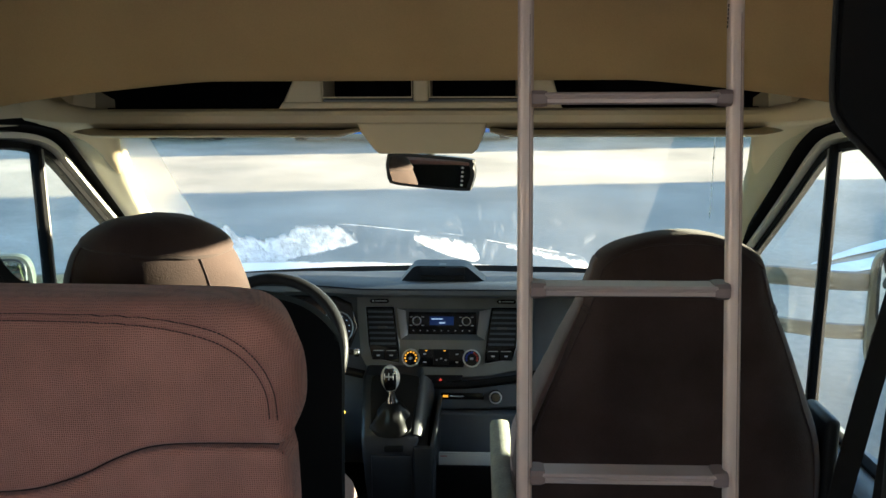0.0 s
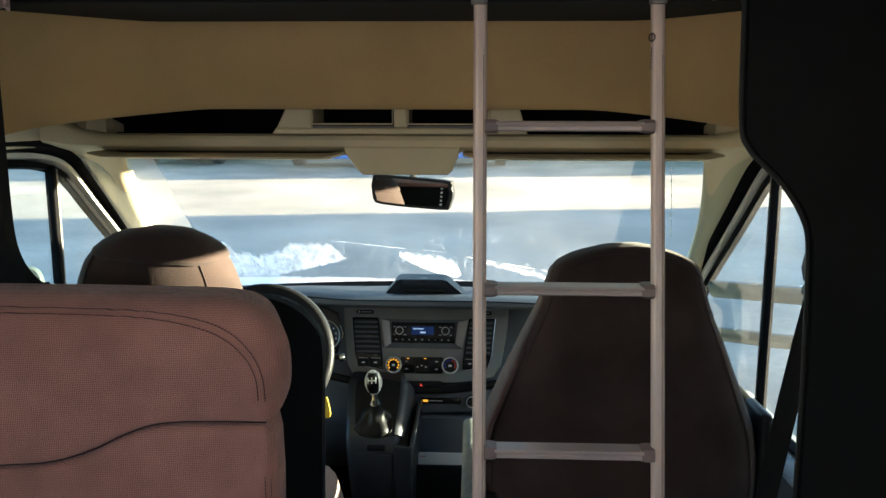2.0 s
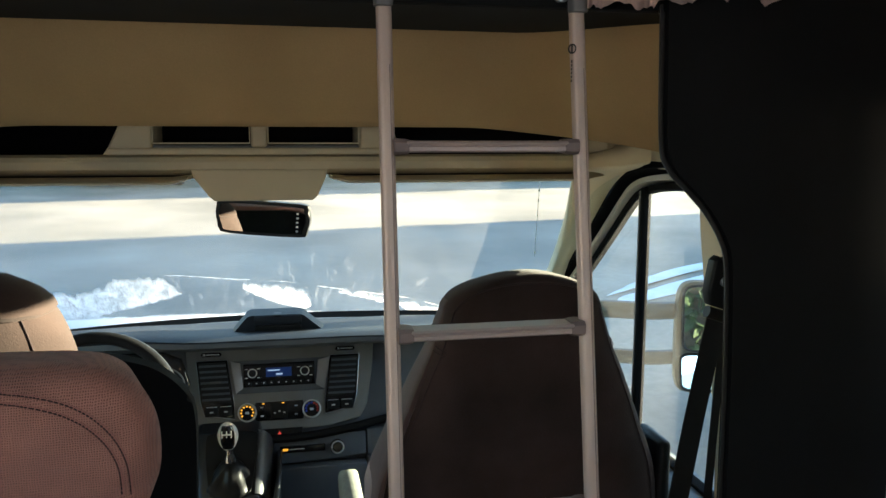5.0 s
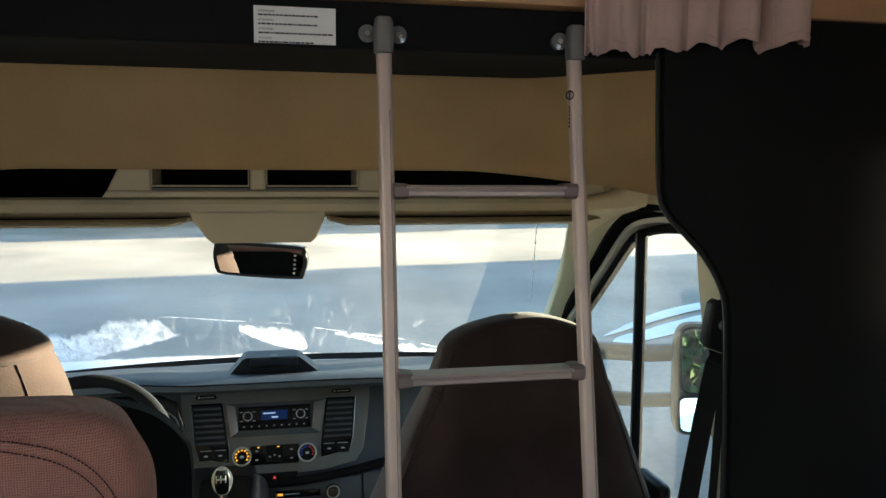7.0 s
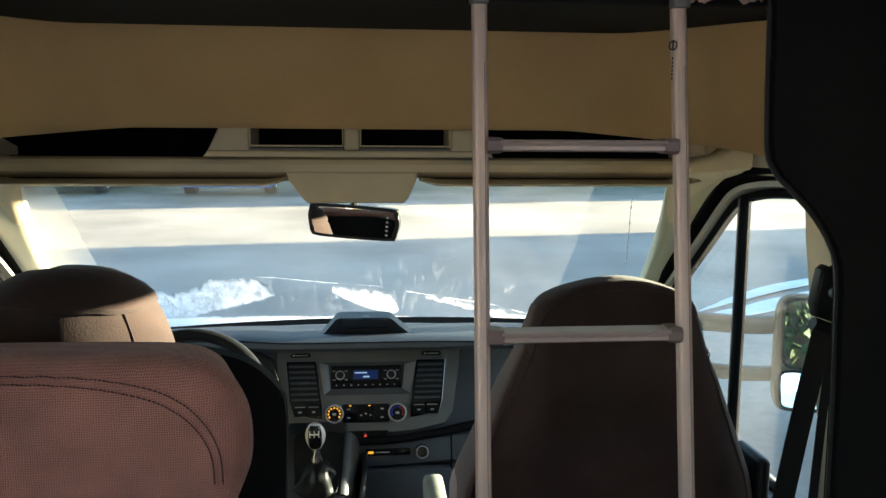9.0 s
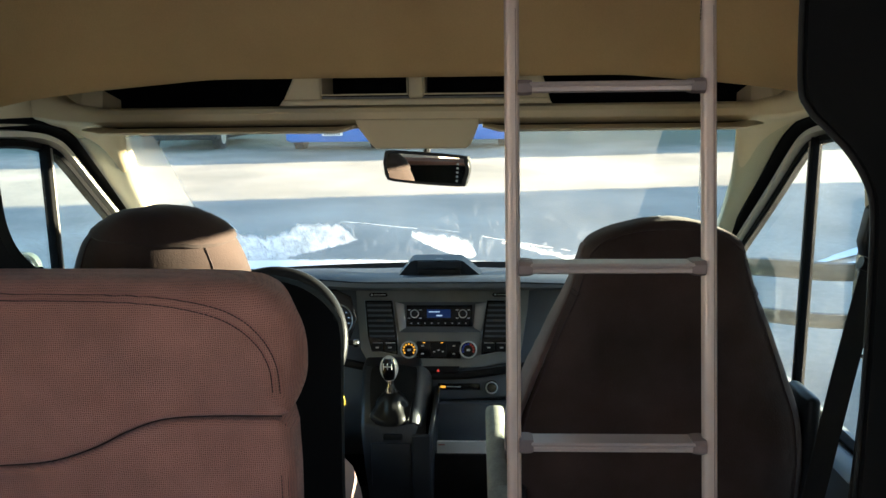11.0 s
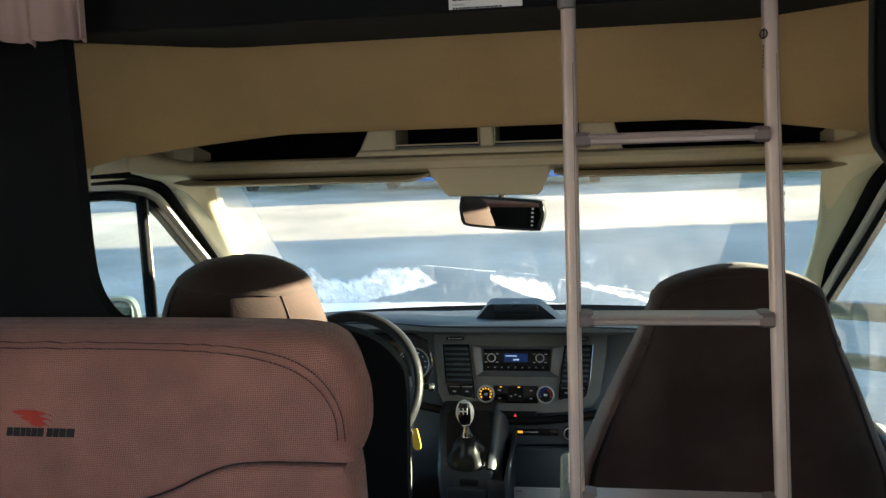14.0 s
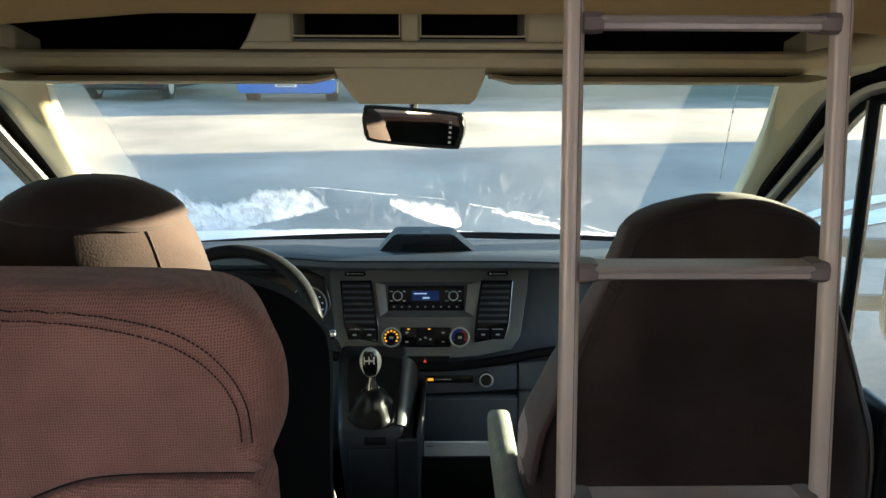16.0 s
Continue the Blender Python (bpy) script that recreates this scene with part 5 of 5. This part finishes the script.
P_SEAT = [(0.20, 0.27, 0.10, 1.45), (0.35, 0.300, 0.105, 1.44), (0.487, 0.311, 0.10, 1.432), (0.61, 0.299, 0.096, 1.43), (0.71, 0.263, 0.092, 1.43), (0.77, 0.238, 0.088, 1.43), (0.83, 0.213, 0.085, 1.43), (0.88, 0.190, 0.08, 1.43), (0.92, 0.176, 0.077, 1.43), (0.955, 0.165, 0.074, 1.432), (0.978, 0.157, 0.070, 1.434), (0.993, 0.146, 0.065, 1.438), (1.006, 0.124, 0.060, 1.442), (1.017, 0.096, 0.052, 1.447), (1.026, 0.066, 0.042, 1.453), (1.032, 0.036, 0.030, 1.462), (1.035, 0.010, 0.010, 1.48)]
D_SEAT = [(0.20, 0.27, 0.10, 1.45), (0.45, 0.28, 0.10, 1.43), (0.70, 0.24, 0.10, 1.42), (0.82, 0.210, 0.110, 1.402), (0.88, 0.191, 0.116, 1.392), (0.94, 0.176, 0.117, 1.386), (0.97, 0.165, 0.114, 1.387), (0.995, 0.153, 0.108, 1.391), (1.015, 0.136, 0.100, 1.398), (1.036, 0.111, 0.086, 1.41), (1.050, 0.082, 0.068, 1.424), (1.057, 0.053, 0.047, 1.442), (1.060, 0.02, 0.018, 1.470)]



def dense(prof, steps=4):
    """The same outline with more rings between the given ones."""
    a = smooth_line([(z, w, d) for z, w, d, y in prof], steps)
    b = smooth_line([(z, y, 0) for z, w, d, y in prof], steps)
    return [(p.x, p.y, p.z, q.y) for p, q in zip(a, b)]


P_SEAT, D_SEAT = dense(P_SEAT), dense(D_SEAT)


def cab_seat(cx, prof, driver):
    label = "dark brown suede-covered driver's seat with a sunlit, capped headrest" if driver else "dark brown suede-covered passenger seat with a tall tapered back"
    t = thing("cab_seat", cx, 1.6, FLOOR_Z, label, "seat", "cab seats")
    power = 0.98 if driver else 0.66
    back = part("backrest", seat_back_mesh(cx, prof, power), SUEDE, t)
    if driver:
        for s in (-1, 1):
            seam(cx, [p for p in prof if 0.84 < p[0] < 1.02], s * 0.76, STITCH, "side_seam", back, 0.0016, power)
        # loose cap of the cover pulled over the crown
        cap = []
        for z, w, d, y in ((1.009, 0.134, 0.100, 1.402), (1.004, 0.149, 0.113, 1.387), (1.010, 0.153, 0.117, 1.383), (1.020, 0.148, 0.113, 1.386), (1.034, 0.133, 0.103, 1.394), (1.048, 0.109, 0.086, 1.406), (1.058, 0.081, 0.066, 1.424), (1.064, 0.035, 0.028, 1.460)):
            cap.append([(x, yy, zz - 0.11 * (x - cx) * (1.07 - z) / 0.07 * (1 if x > cx else 0.45) + 0.006 * noise.noise((x * 14, yy * 14, z * 20)) + 0.003 * noise.noise((x * 40, yy * 30, 2))) for x, yy, zz in rounded(cx + 0.010, y + d, w - 0.008, d, z, 0.0, 48, 0.95)])
        part("cover_cap", loft(cap), SUEDE, back)
    else:
        body = [p for p in prof if 0.30 < p[0] < 0.97]
        for s in (-1, 1):
            seam(cx, body, s * 0.91, STITCH, "side_seam", back, 0.0016, power)
            for z in (0.885, 0.893):
                w = next(p[1] for p in prof if p[0] > z)
                part("tuck", tube(smooth_line([(cx + s * (w + 0.001), 1.50, z + 0.004), (cx + s * (w - 0.004), 1.465, z + 0.002), (cx + s * (w - 0.016), 1.445, z - 0.002)], 4), 0.0013, 6), STITCH, back)
        part("crown_seam", tube(smooth_line([(cx - 0.146, 1.452, 0.972), (cx - 0.12, 1.443, 0.998), (cx - 0.06, 1.445, 1.016), (cx + 0.03, 1.446, 1.019), (cx + 0.10, 1.444, 1.006), (cx + 0.146, 1.452, 0.972)], 5), 0.002, 6), SUEDE, back)
        part("side_bolster", loft([rounded(cx - w + 0.008, y + 0.004 * noise.noise((z * 30, 2, 0)), 0.018 + 0.004 * noise.noise((z * 24, 0, 0)), 0.062, z, 0, 20) for z, w, y in [(0.26 + 0.0215 * k, 0.300 - 0.9 * max(0.0, 0.26 + 0.0215 * k - 0.58) ** 1.35, 1.555) for k in range(20)]]), SUEDE_PALE, t, "pale taupe side panel")
        # this side's paler colour stands in for light from the windscreen
        side = []
        for z, w, d, y in [p for p in prof if 0.55 < p[0] < 0.985]:
            e = 0.6 * (0.985 - z) / 0.43 + 0.4
            side.append(rounded(cx - w + 0.0075 + 0.0018 * noise.noise((z * 60, 3, 0)), y + d + 0.004, 0.0095 + 0.0012 * noise.noise((z * 85, 1, 0)), (d - 0.008) * e, z, 0.0, 20))
        part("cover_side", loft(side), SUEDE_LIT_SIDE, back, "lighter suede on the seat cover's side, coloured as if lit by the windscreen")
    cush = []
    for y, w, z0, z1 in ((1.44, 0.24, 0.22, 0.34), (1.50, 0.26, 0.20, 0.37), (1.75, 0.265, 0.19, 0.38), (1.93, 0.25, 0.20, 0.37), (1.98, 0.22, 0.24, 0.34)):
        zc, hz = (z0 + z1) / 2, (z1 - z0) / 2
        cush.append([(cx + w * math.copysign(abs(math.cos(a)) ** 0.5, math.cos(a)), y, zc + hz * math.copysign(abs(math.sin(a)) ** 0.5, math.sin(a))) for a in [2 * math.pi * k / 24 for k in range(24)]])
    part("seat_cushion", loft(cush), SUEDE, t)
    part("seat_base", box(cx - 0.2, cx + 0.2, 1.45, 1.92, FLOOR_Z, 0.20, 0.02), BLACK, t)
    # inboard armrest, folded down
    s = 1 if driver else -1
    ax = cx + s * (0.325 if not driver else 0.297)
    arm = [(1.46, 0.40, 0.605), (1.48, 0.39, 0.618), (1.56, 0.40, 0.622), (1.63, 0.41, 0.618), (1.66, 0.43, 0.60), (1.67, 0.48, 0.57)] if driver else [(1.42, 0.40, 0.50), (1.45, 0.395, 0.512), (1.60, 0.41, 0.516), (1.74, 0.425, 0.522), (1.79, 0.435, 0.522), (1.812, 0.455, 0.512), (1.818, 0.48, 0.495)]
    rings = []
    for y, z0, z1 in arm:
        zc, hz = (z0 + z1) / 2, (z1 - z0) / 2
        rings.append([(ax + 0.0235 * math.copysign(abs(math.cos(a)) ** 0.5, math.cos(a)), y, zc + hz * math.copysign(abs(math.sin(a)) ** 0.5, math.sin(a))) for a in [2 * math.pi * k / 20 for k in range(20)]])
    part("armrest", loft(rings), ARMREST, t, "speckled grey fabric armrest")
    part("armrest_pivot", disc((ax - s * 0.028, 1.46, 0.45), (-s, 0, 0), 0.03, 0.03), BLACK, t)
    if driver:
        part("cover_skirt", loft([rounded(ax + 0.052 + dx, 1.58, 0.014, 0.13, z, 0, 16) for z, dx in ((0.12, 0.022), (0.25, 0.020), (0.34, 0.006), (0.40, -0.012), (0.42, -0.03))]), SUEDE_PALE, t, "pale cover hanging over the seat side")
    else:
        part("outer_handle", box(cx + 0.304, cx + 0.332, 1.48, 1.60, 0.36, 0.662, 0.012, 3), BLACK, t)


cab_seat(-0.513, D_SEAT, True)
cab_seat(0.503, P_SEAT, False)


def seat_belt():
    t = thing("seat_belt", 0.86, 1.38, 0.6, "black seat belt hanging from its pillar anchor", "seat belt")
    an = part("anchor", prism([(0.838, 0.985), (0.878, 0.972), (0.892, 0.99), (0.892, 1.07), (0.880, 1.088), (0.868, 1.060), (0.852, 1.078), (0.842, 1.07), (0.832, 1.01)], lambda u, v, d: (u - 0.014, 1.34 + d, v), 0.03, 0.006), BLACK, t)
    part("anchor_bolt", disc((0.848, 1.339, 1.03), (0, -1, 0), 0.009, 0.006), STEEL, an)
    part("guide_loop", tube([(0.822, 1.352, 0.972), (0.880, 1.352, 0.952)], 0.012, 10), BLACK, t)
    for a, b, w in (((0.850, 1.355, 0.965), (0.763, 1.40, 0.30), 0.048), ((0.878, 1.372, 0.955), (0.868, 1.42, 0.10), 0.022)):
        a, b = Vector(a), Vector(b)
        rows = []
        for k in range(7):
            p = a.lerp(b, k / 6) + Vector((0, 0.004 * math.sin(k), 0))
            rows.append([p + Vector((-w / 2, -0.001, 0)), p + Vector((w / 2, 0.006, 0)), p + Vector((w / 2, 0.0085, 0)), p + Vector((-w / 2, 0.0015, 0))])
        part("strap", loft(rows), PIPE_BELT, t)


seat_belt()


# ---- living area: bench, ladder, curtains ----
def bench():
    t = thing("bench_seat", -0.6, 1.12, FLOOR_Z, "rose fabric bench backrest with dark double stitching", "bench")
    crease = smooth_line([(-1.06, 0.712, 0), (-0.70, 0.713, 0), (-0.61, 0.716, 0), (-0.53, 0.724, 0), (-0.46, 0.747, 0), (-0.41, 0.772, 0), (-0.36, 0.791, 0), (-0.31, 0.798, 0), (-0.24, 0.800, 0), (-0.165, 0.800, 0)], 5)
    rim = smooth_line([(-0.152, 0.805, 0), (-0.138, 0.84, 0), (-0.134, 0.88, 0), (-0.139, 0.925, 0), (-0.157, 0.962, 0), (-0.186, 0.985, 0), (-0.23, 0.998, 0), (-0.32, 1.003, 0), (-0.60, 1.005, 0), (-1.06, 1.005, 0)], 6)
    line = [(p.x, p.y) for p in crease] + [(p.x, p.y) for p in rim]
    rad = [0.010] * len(crease) + [0.012 + 0.050 * min(1, i / 4) for i in range(len(rim))]
    up = part("upper_cushion", pillow(line, 1.048, 1.200, rad, 0.03), PINK, t)
    low_line = [(p.x, p.y - 0.0035) for p in reversed(crease)] + [(-1.06, 0.42), (-0.20, 0.42), (-0.158, 0.45), (-0.150, 0.60), (-0.148, 0.70), (-0.150, 0.775)]
    low_rad = [0.010] * len(crease) + [0.02, 0.02, 0.03, 0.035, 0.035, 0.02]
    part("lower_cushion", pillow(low_line, 1.040, 1.200, low_rad, 0.03), PINK, t)
    part("bench_base", box(-1.06, -0.16, 1.05, 1.20, FLOOR_Z, 0.419, 0.01), LAMINATE, t)
    # double stitched seams, lying on the rounded faces
    edge_pts = [Vector((p.x, p.y)) for p in rim]

    def on_cushion(x, z, front, r, inset=None):
        if inset is None:
            inset = min((Vector((x, z)) - q).length for q in edge_pts)
        gap = max(0.0, r - inset)
        return Vector((x, front + r - math.sqrt(max(0.0, r * r - gap * gap)) - 0.0006, z))

    def stitches(pts, parent, r=0.0011):
        dense = []
        for a, b in zip(pts, pts[1:]):
            n = max(1, round((b - a).length / 0.0058))
            dense += [(a.lerp(b, k / n), a.lerp(b, (k + 0.7) / n)) for k in range(n)]
        part("stitching", join(*[tube([a, b], r, 5) for a, b in dense]), STITCH, parent)
        part("seam_fold", tube([p + Vector((0.0016, 0.0010, 0.0012)) for p in pts], 0.0013, 6), PINK_TRIM, parent)

    for seam_line in ([(-0.168, 0.803), (-0.166, 0.85), (-0.170, 0.885), (-0.185, 0.920), (-0.214, 0.950), (-0.26, 0.970), (-0.34, 0.983), (-0.45, 0.988), (-0.70, 0.990), (-1.05, 0.990)], [(-0.178, 0.802), (-0.176, 0.85), (-0.180, 0.882), (-0.195, 0.913), (-0.223, 0.940), (-0.266, 0.959), (-0.342, 0.973), (-0.45, 0.979), (-0.70, 0.981), (-1.05, 0.981)]):
        stitches([on_cushion(p.x, p.y, 1.048, 0.062) for p in smooth_line([(u, v, 0) for u, v in seam_line], 8)], up)
    # thin dark tube that puts the groove's shade into the crease
    part("crease_shade", tube([Vector((p.x, 1.0575, p.y - 0.0018)) for p in crease], 0.0012, 6), STITCH, up)
    for inset in (0.009, 0.017):
        stitches([on_cushion(-0.150 - inset, 0.47 + 0.02 * k, 1.040, 0.035, inset) for k in range(17)], t)
    for z in (0.598, 0.589):
        stitches([Vector((-1.05 + 0.0178 * k, 1.0394, z)) for k in range(49)], t)
    # emblem: a red swoosh over a dark bar, unlettered
    em = []
    for k, (x0, x1, z) in enumerate(((0.016, 0.072, 0.0385), (0.026, 0.070, 0.0305), (0.038, 0.066, 0.0230))):
        top = [(x0 + (x1 - x0) * i / 8, z - 0.006 * (i / 8) ** 2 + 0.004 * math.sin(math.pi * i / 8)) for i in range(9)]
        em.append(top + [(x, z - 0.0062 * math.sin(math.pi * min(1.0, 0.12 + 0.8 * (x - x0) / (x1 - x0)))) for x, _ in reversed(top[1:-1])])
    part("emblem_swoosh", join(*[prism(o, lambda u, v, d: (-0.748 + u * 1.3, 1.0468 + d, 0.832 + v * 1.15), 0.002) for o in em]), RED_MARK, up, "red woven swoosh emblem")
    x = 0.0
    for w in (0.0102, 0.0112, 0.0084, 0.0084, 0.0092, 0.0105, 0.0, 0.0098, 0.0092, 0.0112, 0.0135):
        if w:
            part("emblem_bar", prism([(x, 0.0), (x + w * 0.86, 0.0), (x + w * 0.86 + 0.003, 0.0145), (x + 0.003, 0.0145)], lambda u, v, d: (-0.742 + u * 1.17, 1.0468 + d, 0.834 + v), 0.002), PRINT, up)
        x += w or 0.004


bench()


def ladder():
    t = thing("bunk_ladder", 0.337, 1.1, FLOOR_Z, "aluminium bunk ladder hooked on the black bed front", "ladder")

    def at(z):
        return 1.1500 - 0.108 * (1.40 - z)

    rails = (lambda z: 0.186 + 0.006 * (1.3 - z), lambda z: 0.4755 + 0.022 * (1.3 - z))
    for fx in rails:
        zs = [FLOOR_Z, 0.2, 0.6, 1.0, 1.3, 1.40, 1.487]
        rings = []
        for z in zs:
            x, y = fx(z), at(z)
            rings.append([(x + 0.0112 * math.copysign(abs(math.cos(a)) ** 0.8, math.cos(a)), y + 0.0098 * math.copysign(abs(math.sin(a)) ** 0.75, math.sin(a)), z) for a in [2 * math.pi * k / 20 for k in range(20)]])
        rail = part("rail", loft(rings), ALU, t)
        part("rail_groove", tube([(fx(z) + 0.0052, at(z) - 0.0090, z) for z in zs[:-1]], 0.0007, 5), RUNG_CAP, rail)
        part("rail_foot", box(fx(FLOOR_Z) - 0.016, fx(FLOOR_Z) + 0.016, at(FLOOR_Z) - 0.02, at(FLOOR_Z) + 0.02, FLOOR_Z - 0.0, FLOOR_Z + 0.04, 0.006), RUNG_CAP, rail)
        hx = fx(1.49) - 0.002
        hook = part("hook", loft([[(hx + 0.0135 * math.copysign(abs(math.cos(a)) ** 0.6, math.cos(a)) * k, 1.147 + 0.0145 * math.copysign(abs(math.sin(a)) ** 0.6, math.sin(a)) * k, z) for a in [2 * math.pi * q / 20 for q in range(20)]] for z, k in ((1.480, 0.96), (1.486, 1.0), (1.500, 1.02), (1.520, 0.97), (1.526, 0.90), (1.529, 0.74))]), GREY_PLASTIC, t, "grey plastic hook")
        for dx in (-0.022, 0.022):
            ds = part("hook_disc", disc((hx + dx, 1.1615, 1.507), (0, -1, 0), 0.0125, 0.009, 28, 0.0075), CLEAR, hook)
            part("screw", disc((hx + dx, 1.1523, 1.507), (0, -1, 0), 0.0045, 0.002, 10), CHROME, ds)
    for k, z in enumerate((1.286, 1.019, 0.747, 0.475, 0.204)):
        y = at(z)
        x0, x1 = rails[0](z) + 0.011, rails[1](z) - 0.011
        prof = [(-0.021, 0.006), (-0.018, 0.009), (0.018, 0.0095), (0.021, 0.007), (0.018, -0.009), (-0.014, -0.010), (-0.019, -0.007), (-0.0195, -0.001), (-0.0172, 0.0005), (-0.0195, 0.002)]
        rung = part("rung", loft([[(x, y + u * 0.9, z + v * 0.86) for u, v in prof] for x in (x0, x1)]), RUNG, t)
        for x, s in ((x0, 1), (x1, -1)):
            part("rung_cap", loft([[(x + s * dx, y + u * g, z + v * g) for u, v in ((-0.025, 0.007), (-0.019, 0.014), (0.019, 0.014), (0.025, 0.005), (0.018, -0.014), (-0.016, -0.015), (-0.025, -0.009))] for dx, g in ((-0.003, 0.76), (0.003, 0.80), (0.012, 0.78), (0.018, 0.70))]), RUNG_CAP, rung)
    x, y = rails[1](1.42) - 0.0105, at(1.42) - 0.006
    badge = part("rail_badge", ring((x - 0.0006, y, 1.428), (-0.8, -0.6, 0), 0.0062, 0.0011, 20, 6), PRINT, t)
    part("badge_stroke", box(x - 0.0014, x - 0.0002, y - 0.0012, y + 0.0012, 1.423, 1.433, 0), PRINT, badge)
    part("rail_print", join(*[box(x - 0.0010, x - 0.0002, y - 0.0016, y + 0.0016, 1.380 + 0.0056 * k, 1.3838 + 0.0056 * k, 0) for k in range(6)]), PRINT, t)


ladder()


def curtain(x0, x1, z0, folds, seed, slope):
    t = thing("curtain", (x0 + x1) / 2, 1.12, z0, "rose pink curtain drawn aside in front of the bunk", "curtain", "bunk curtains")
    bm = bmesh.new()
    rows = []
    rnd = random.Random(seed)
    ph = [rnd.uniform(-0.5, 0.5) for _ in range(60)]
    n = 160
    for j in range(9):
        v = j / 8
        row = []
        for i in range(n + 1):
            u = i / n
            amp = 0.034 * (0.6 + 0.4 * math.sin(5 * u + seed)) * (1 - 0.2 * v)
            a = 2 * math.pi * folds * (u + 0.03 * math.sin(7 * u + seed))
            y = 1.118 + amp * math.copysign(abs(math.sin(a)) ** 0.5, math.sin(a)) + 0.006 * noise.noise((u * 40, seed, v * 2))
            z = z0 + slope * u * (1 - v) + (1.95 - z0) * v + (0.016 * noise.noise((u * 7, seed, 0)) + 0.004 * noise.noise((u * 45, seed, 3)) + 0.0025 * math.sin(a * 2)) * (1 - v)
            row.append(bm.verts.new((x0 + (x1 - x0) * u + 0.006 * math.sin(a + 1) * (1 - v), y, z)))
        rows.append(row)
    for a, b in zip(rows, rows[1:]):
        for i in range(n):
            bm.faces.new((a[i], a[i + 1], b[i + 1], b[i]))
    cloth = part("cloth", bm, CURTAIN, t)
    m = cloth.modifiers.new("thickness", "SOLIDIFY")
    m.thickness = 0.0018
    hem = tube([(v.co.x, v.co.y - 0.001, v.co.z + 0.012) for v in cloth.data.vertices[: n + 1]], 0.0012, 5)
    part("hem", hem, CURTAIN, cloth)


curtain(0.470, 0.862, 1.483, 5.5, 3, 0.034)
curtain(-1.04, -0.563, 1.468, 5.5, 8, 0.006)


def warning_sticker():
    t = thing("warning_sticker", 0.06, 1.161, 1.515, "white warning sticker with black print on the bed front", "sticker")
    part("label", box(0.005, 0.117, 1.1595, 1.1615, 1.490, 1.540, 0), PAPER, t)
    for k, word in enumerate(("ATTENZIONE:", "ATTENTION:", "ATTENTION:", "ACHTUNG:")):
        z = 1.533 - 0.0122 * k
        cu = bpy.data.curves.new("heading", "FONT")
        cu.body, cu.size, cu.extrude = word, 0.0036, 0.0001
        cu.materials.append(PRINT)
        ob = new("heading", cu)
        ob.parent = t
        ob.matrix_parent_inverse = at_world[t].inverted()
        ob.matrix_basis = pose(0.011, 1.1590, z - 0.001, 90, 0, 0)
        bars, x = [], 0.011
        rnd = random.Random(k)
        while x < (0.092, 0.090, 0.108, 0.084)[k]:
            w = rnd.uniform(0.002, 0.007)
            bars.append(box(x, x + w, 1.1589, 1.1593, z - 0.0062, z - 0.0040, 0))
            x += w + 0.0011
        part("print_line", join(*bars), PRINT, t)


warning_sticker()
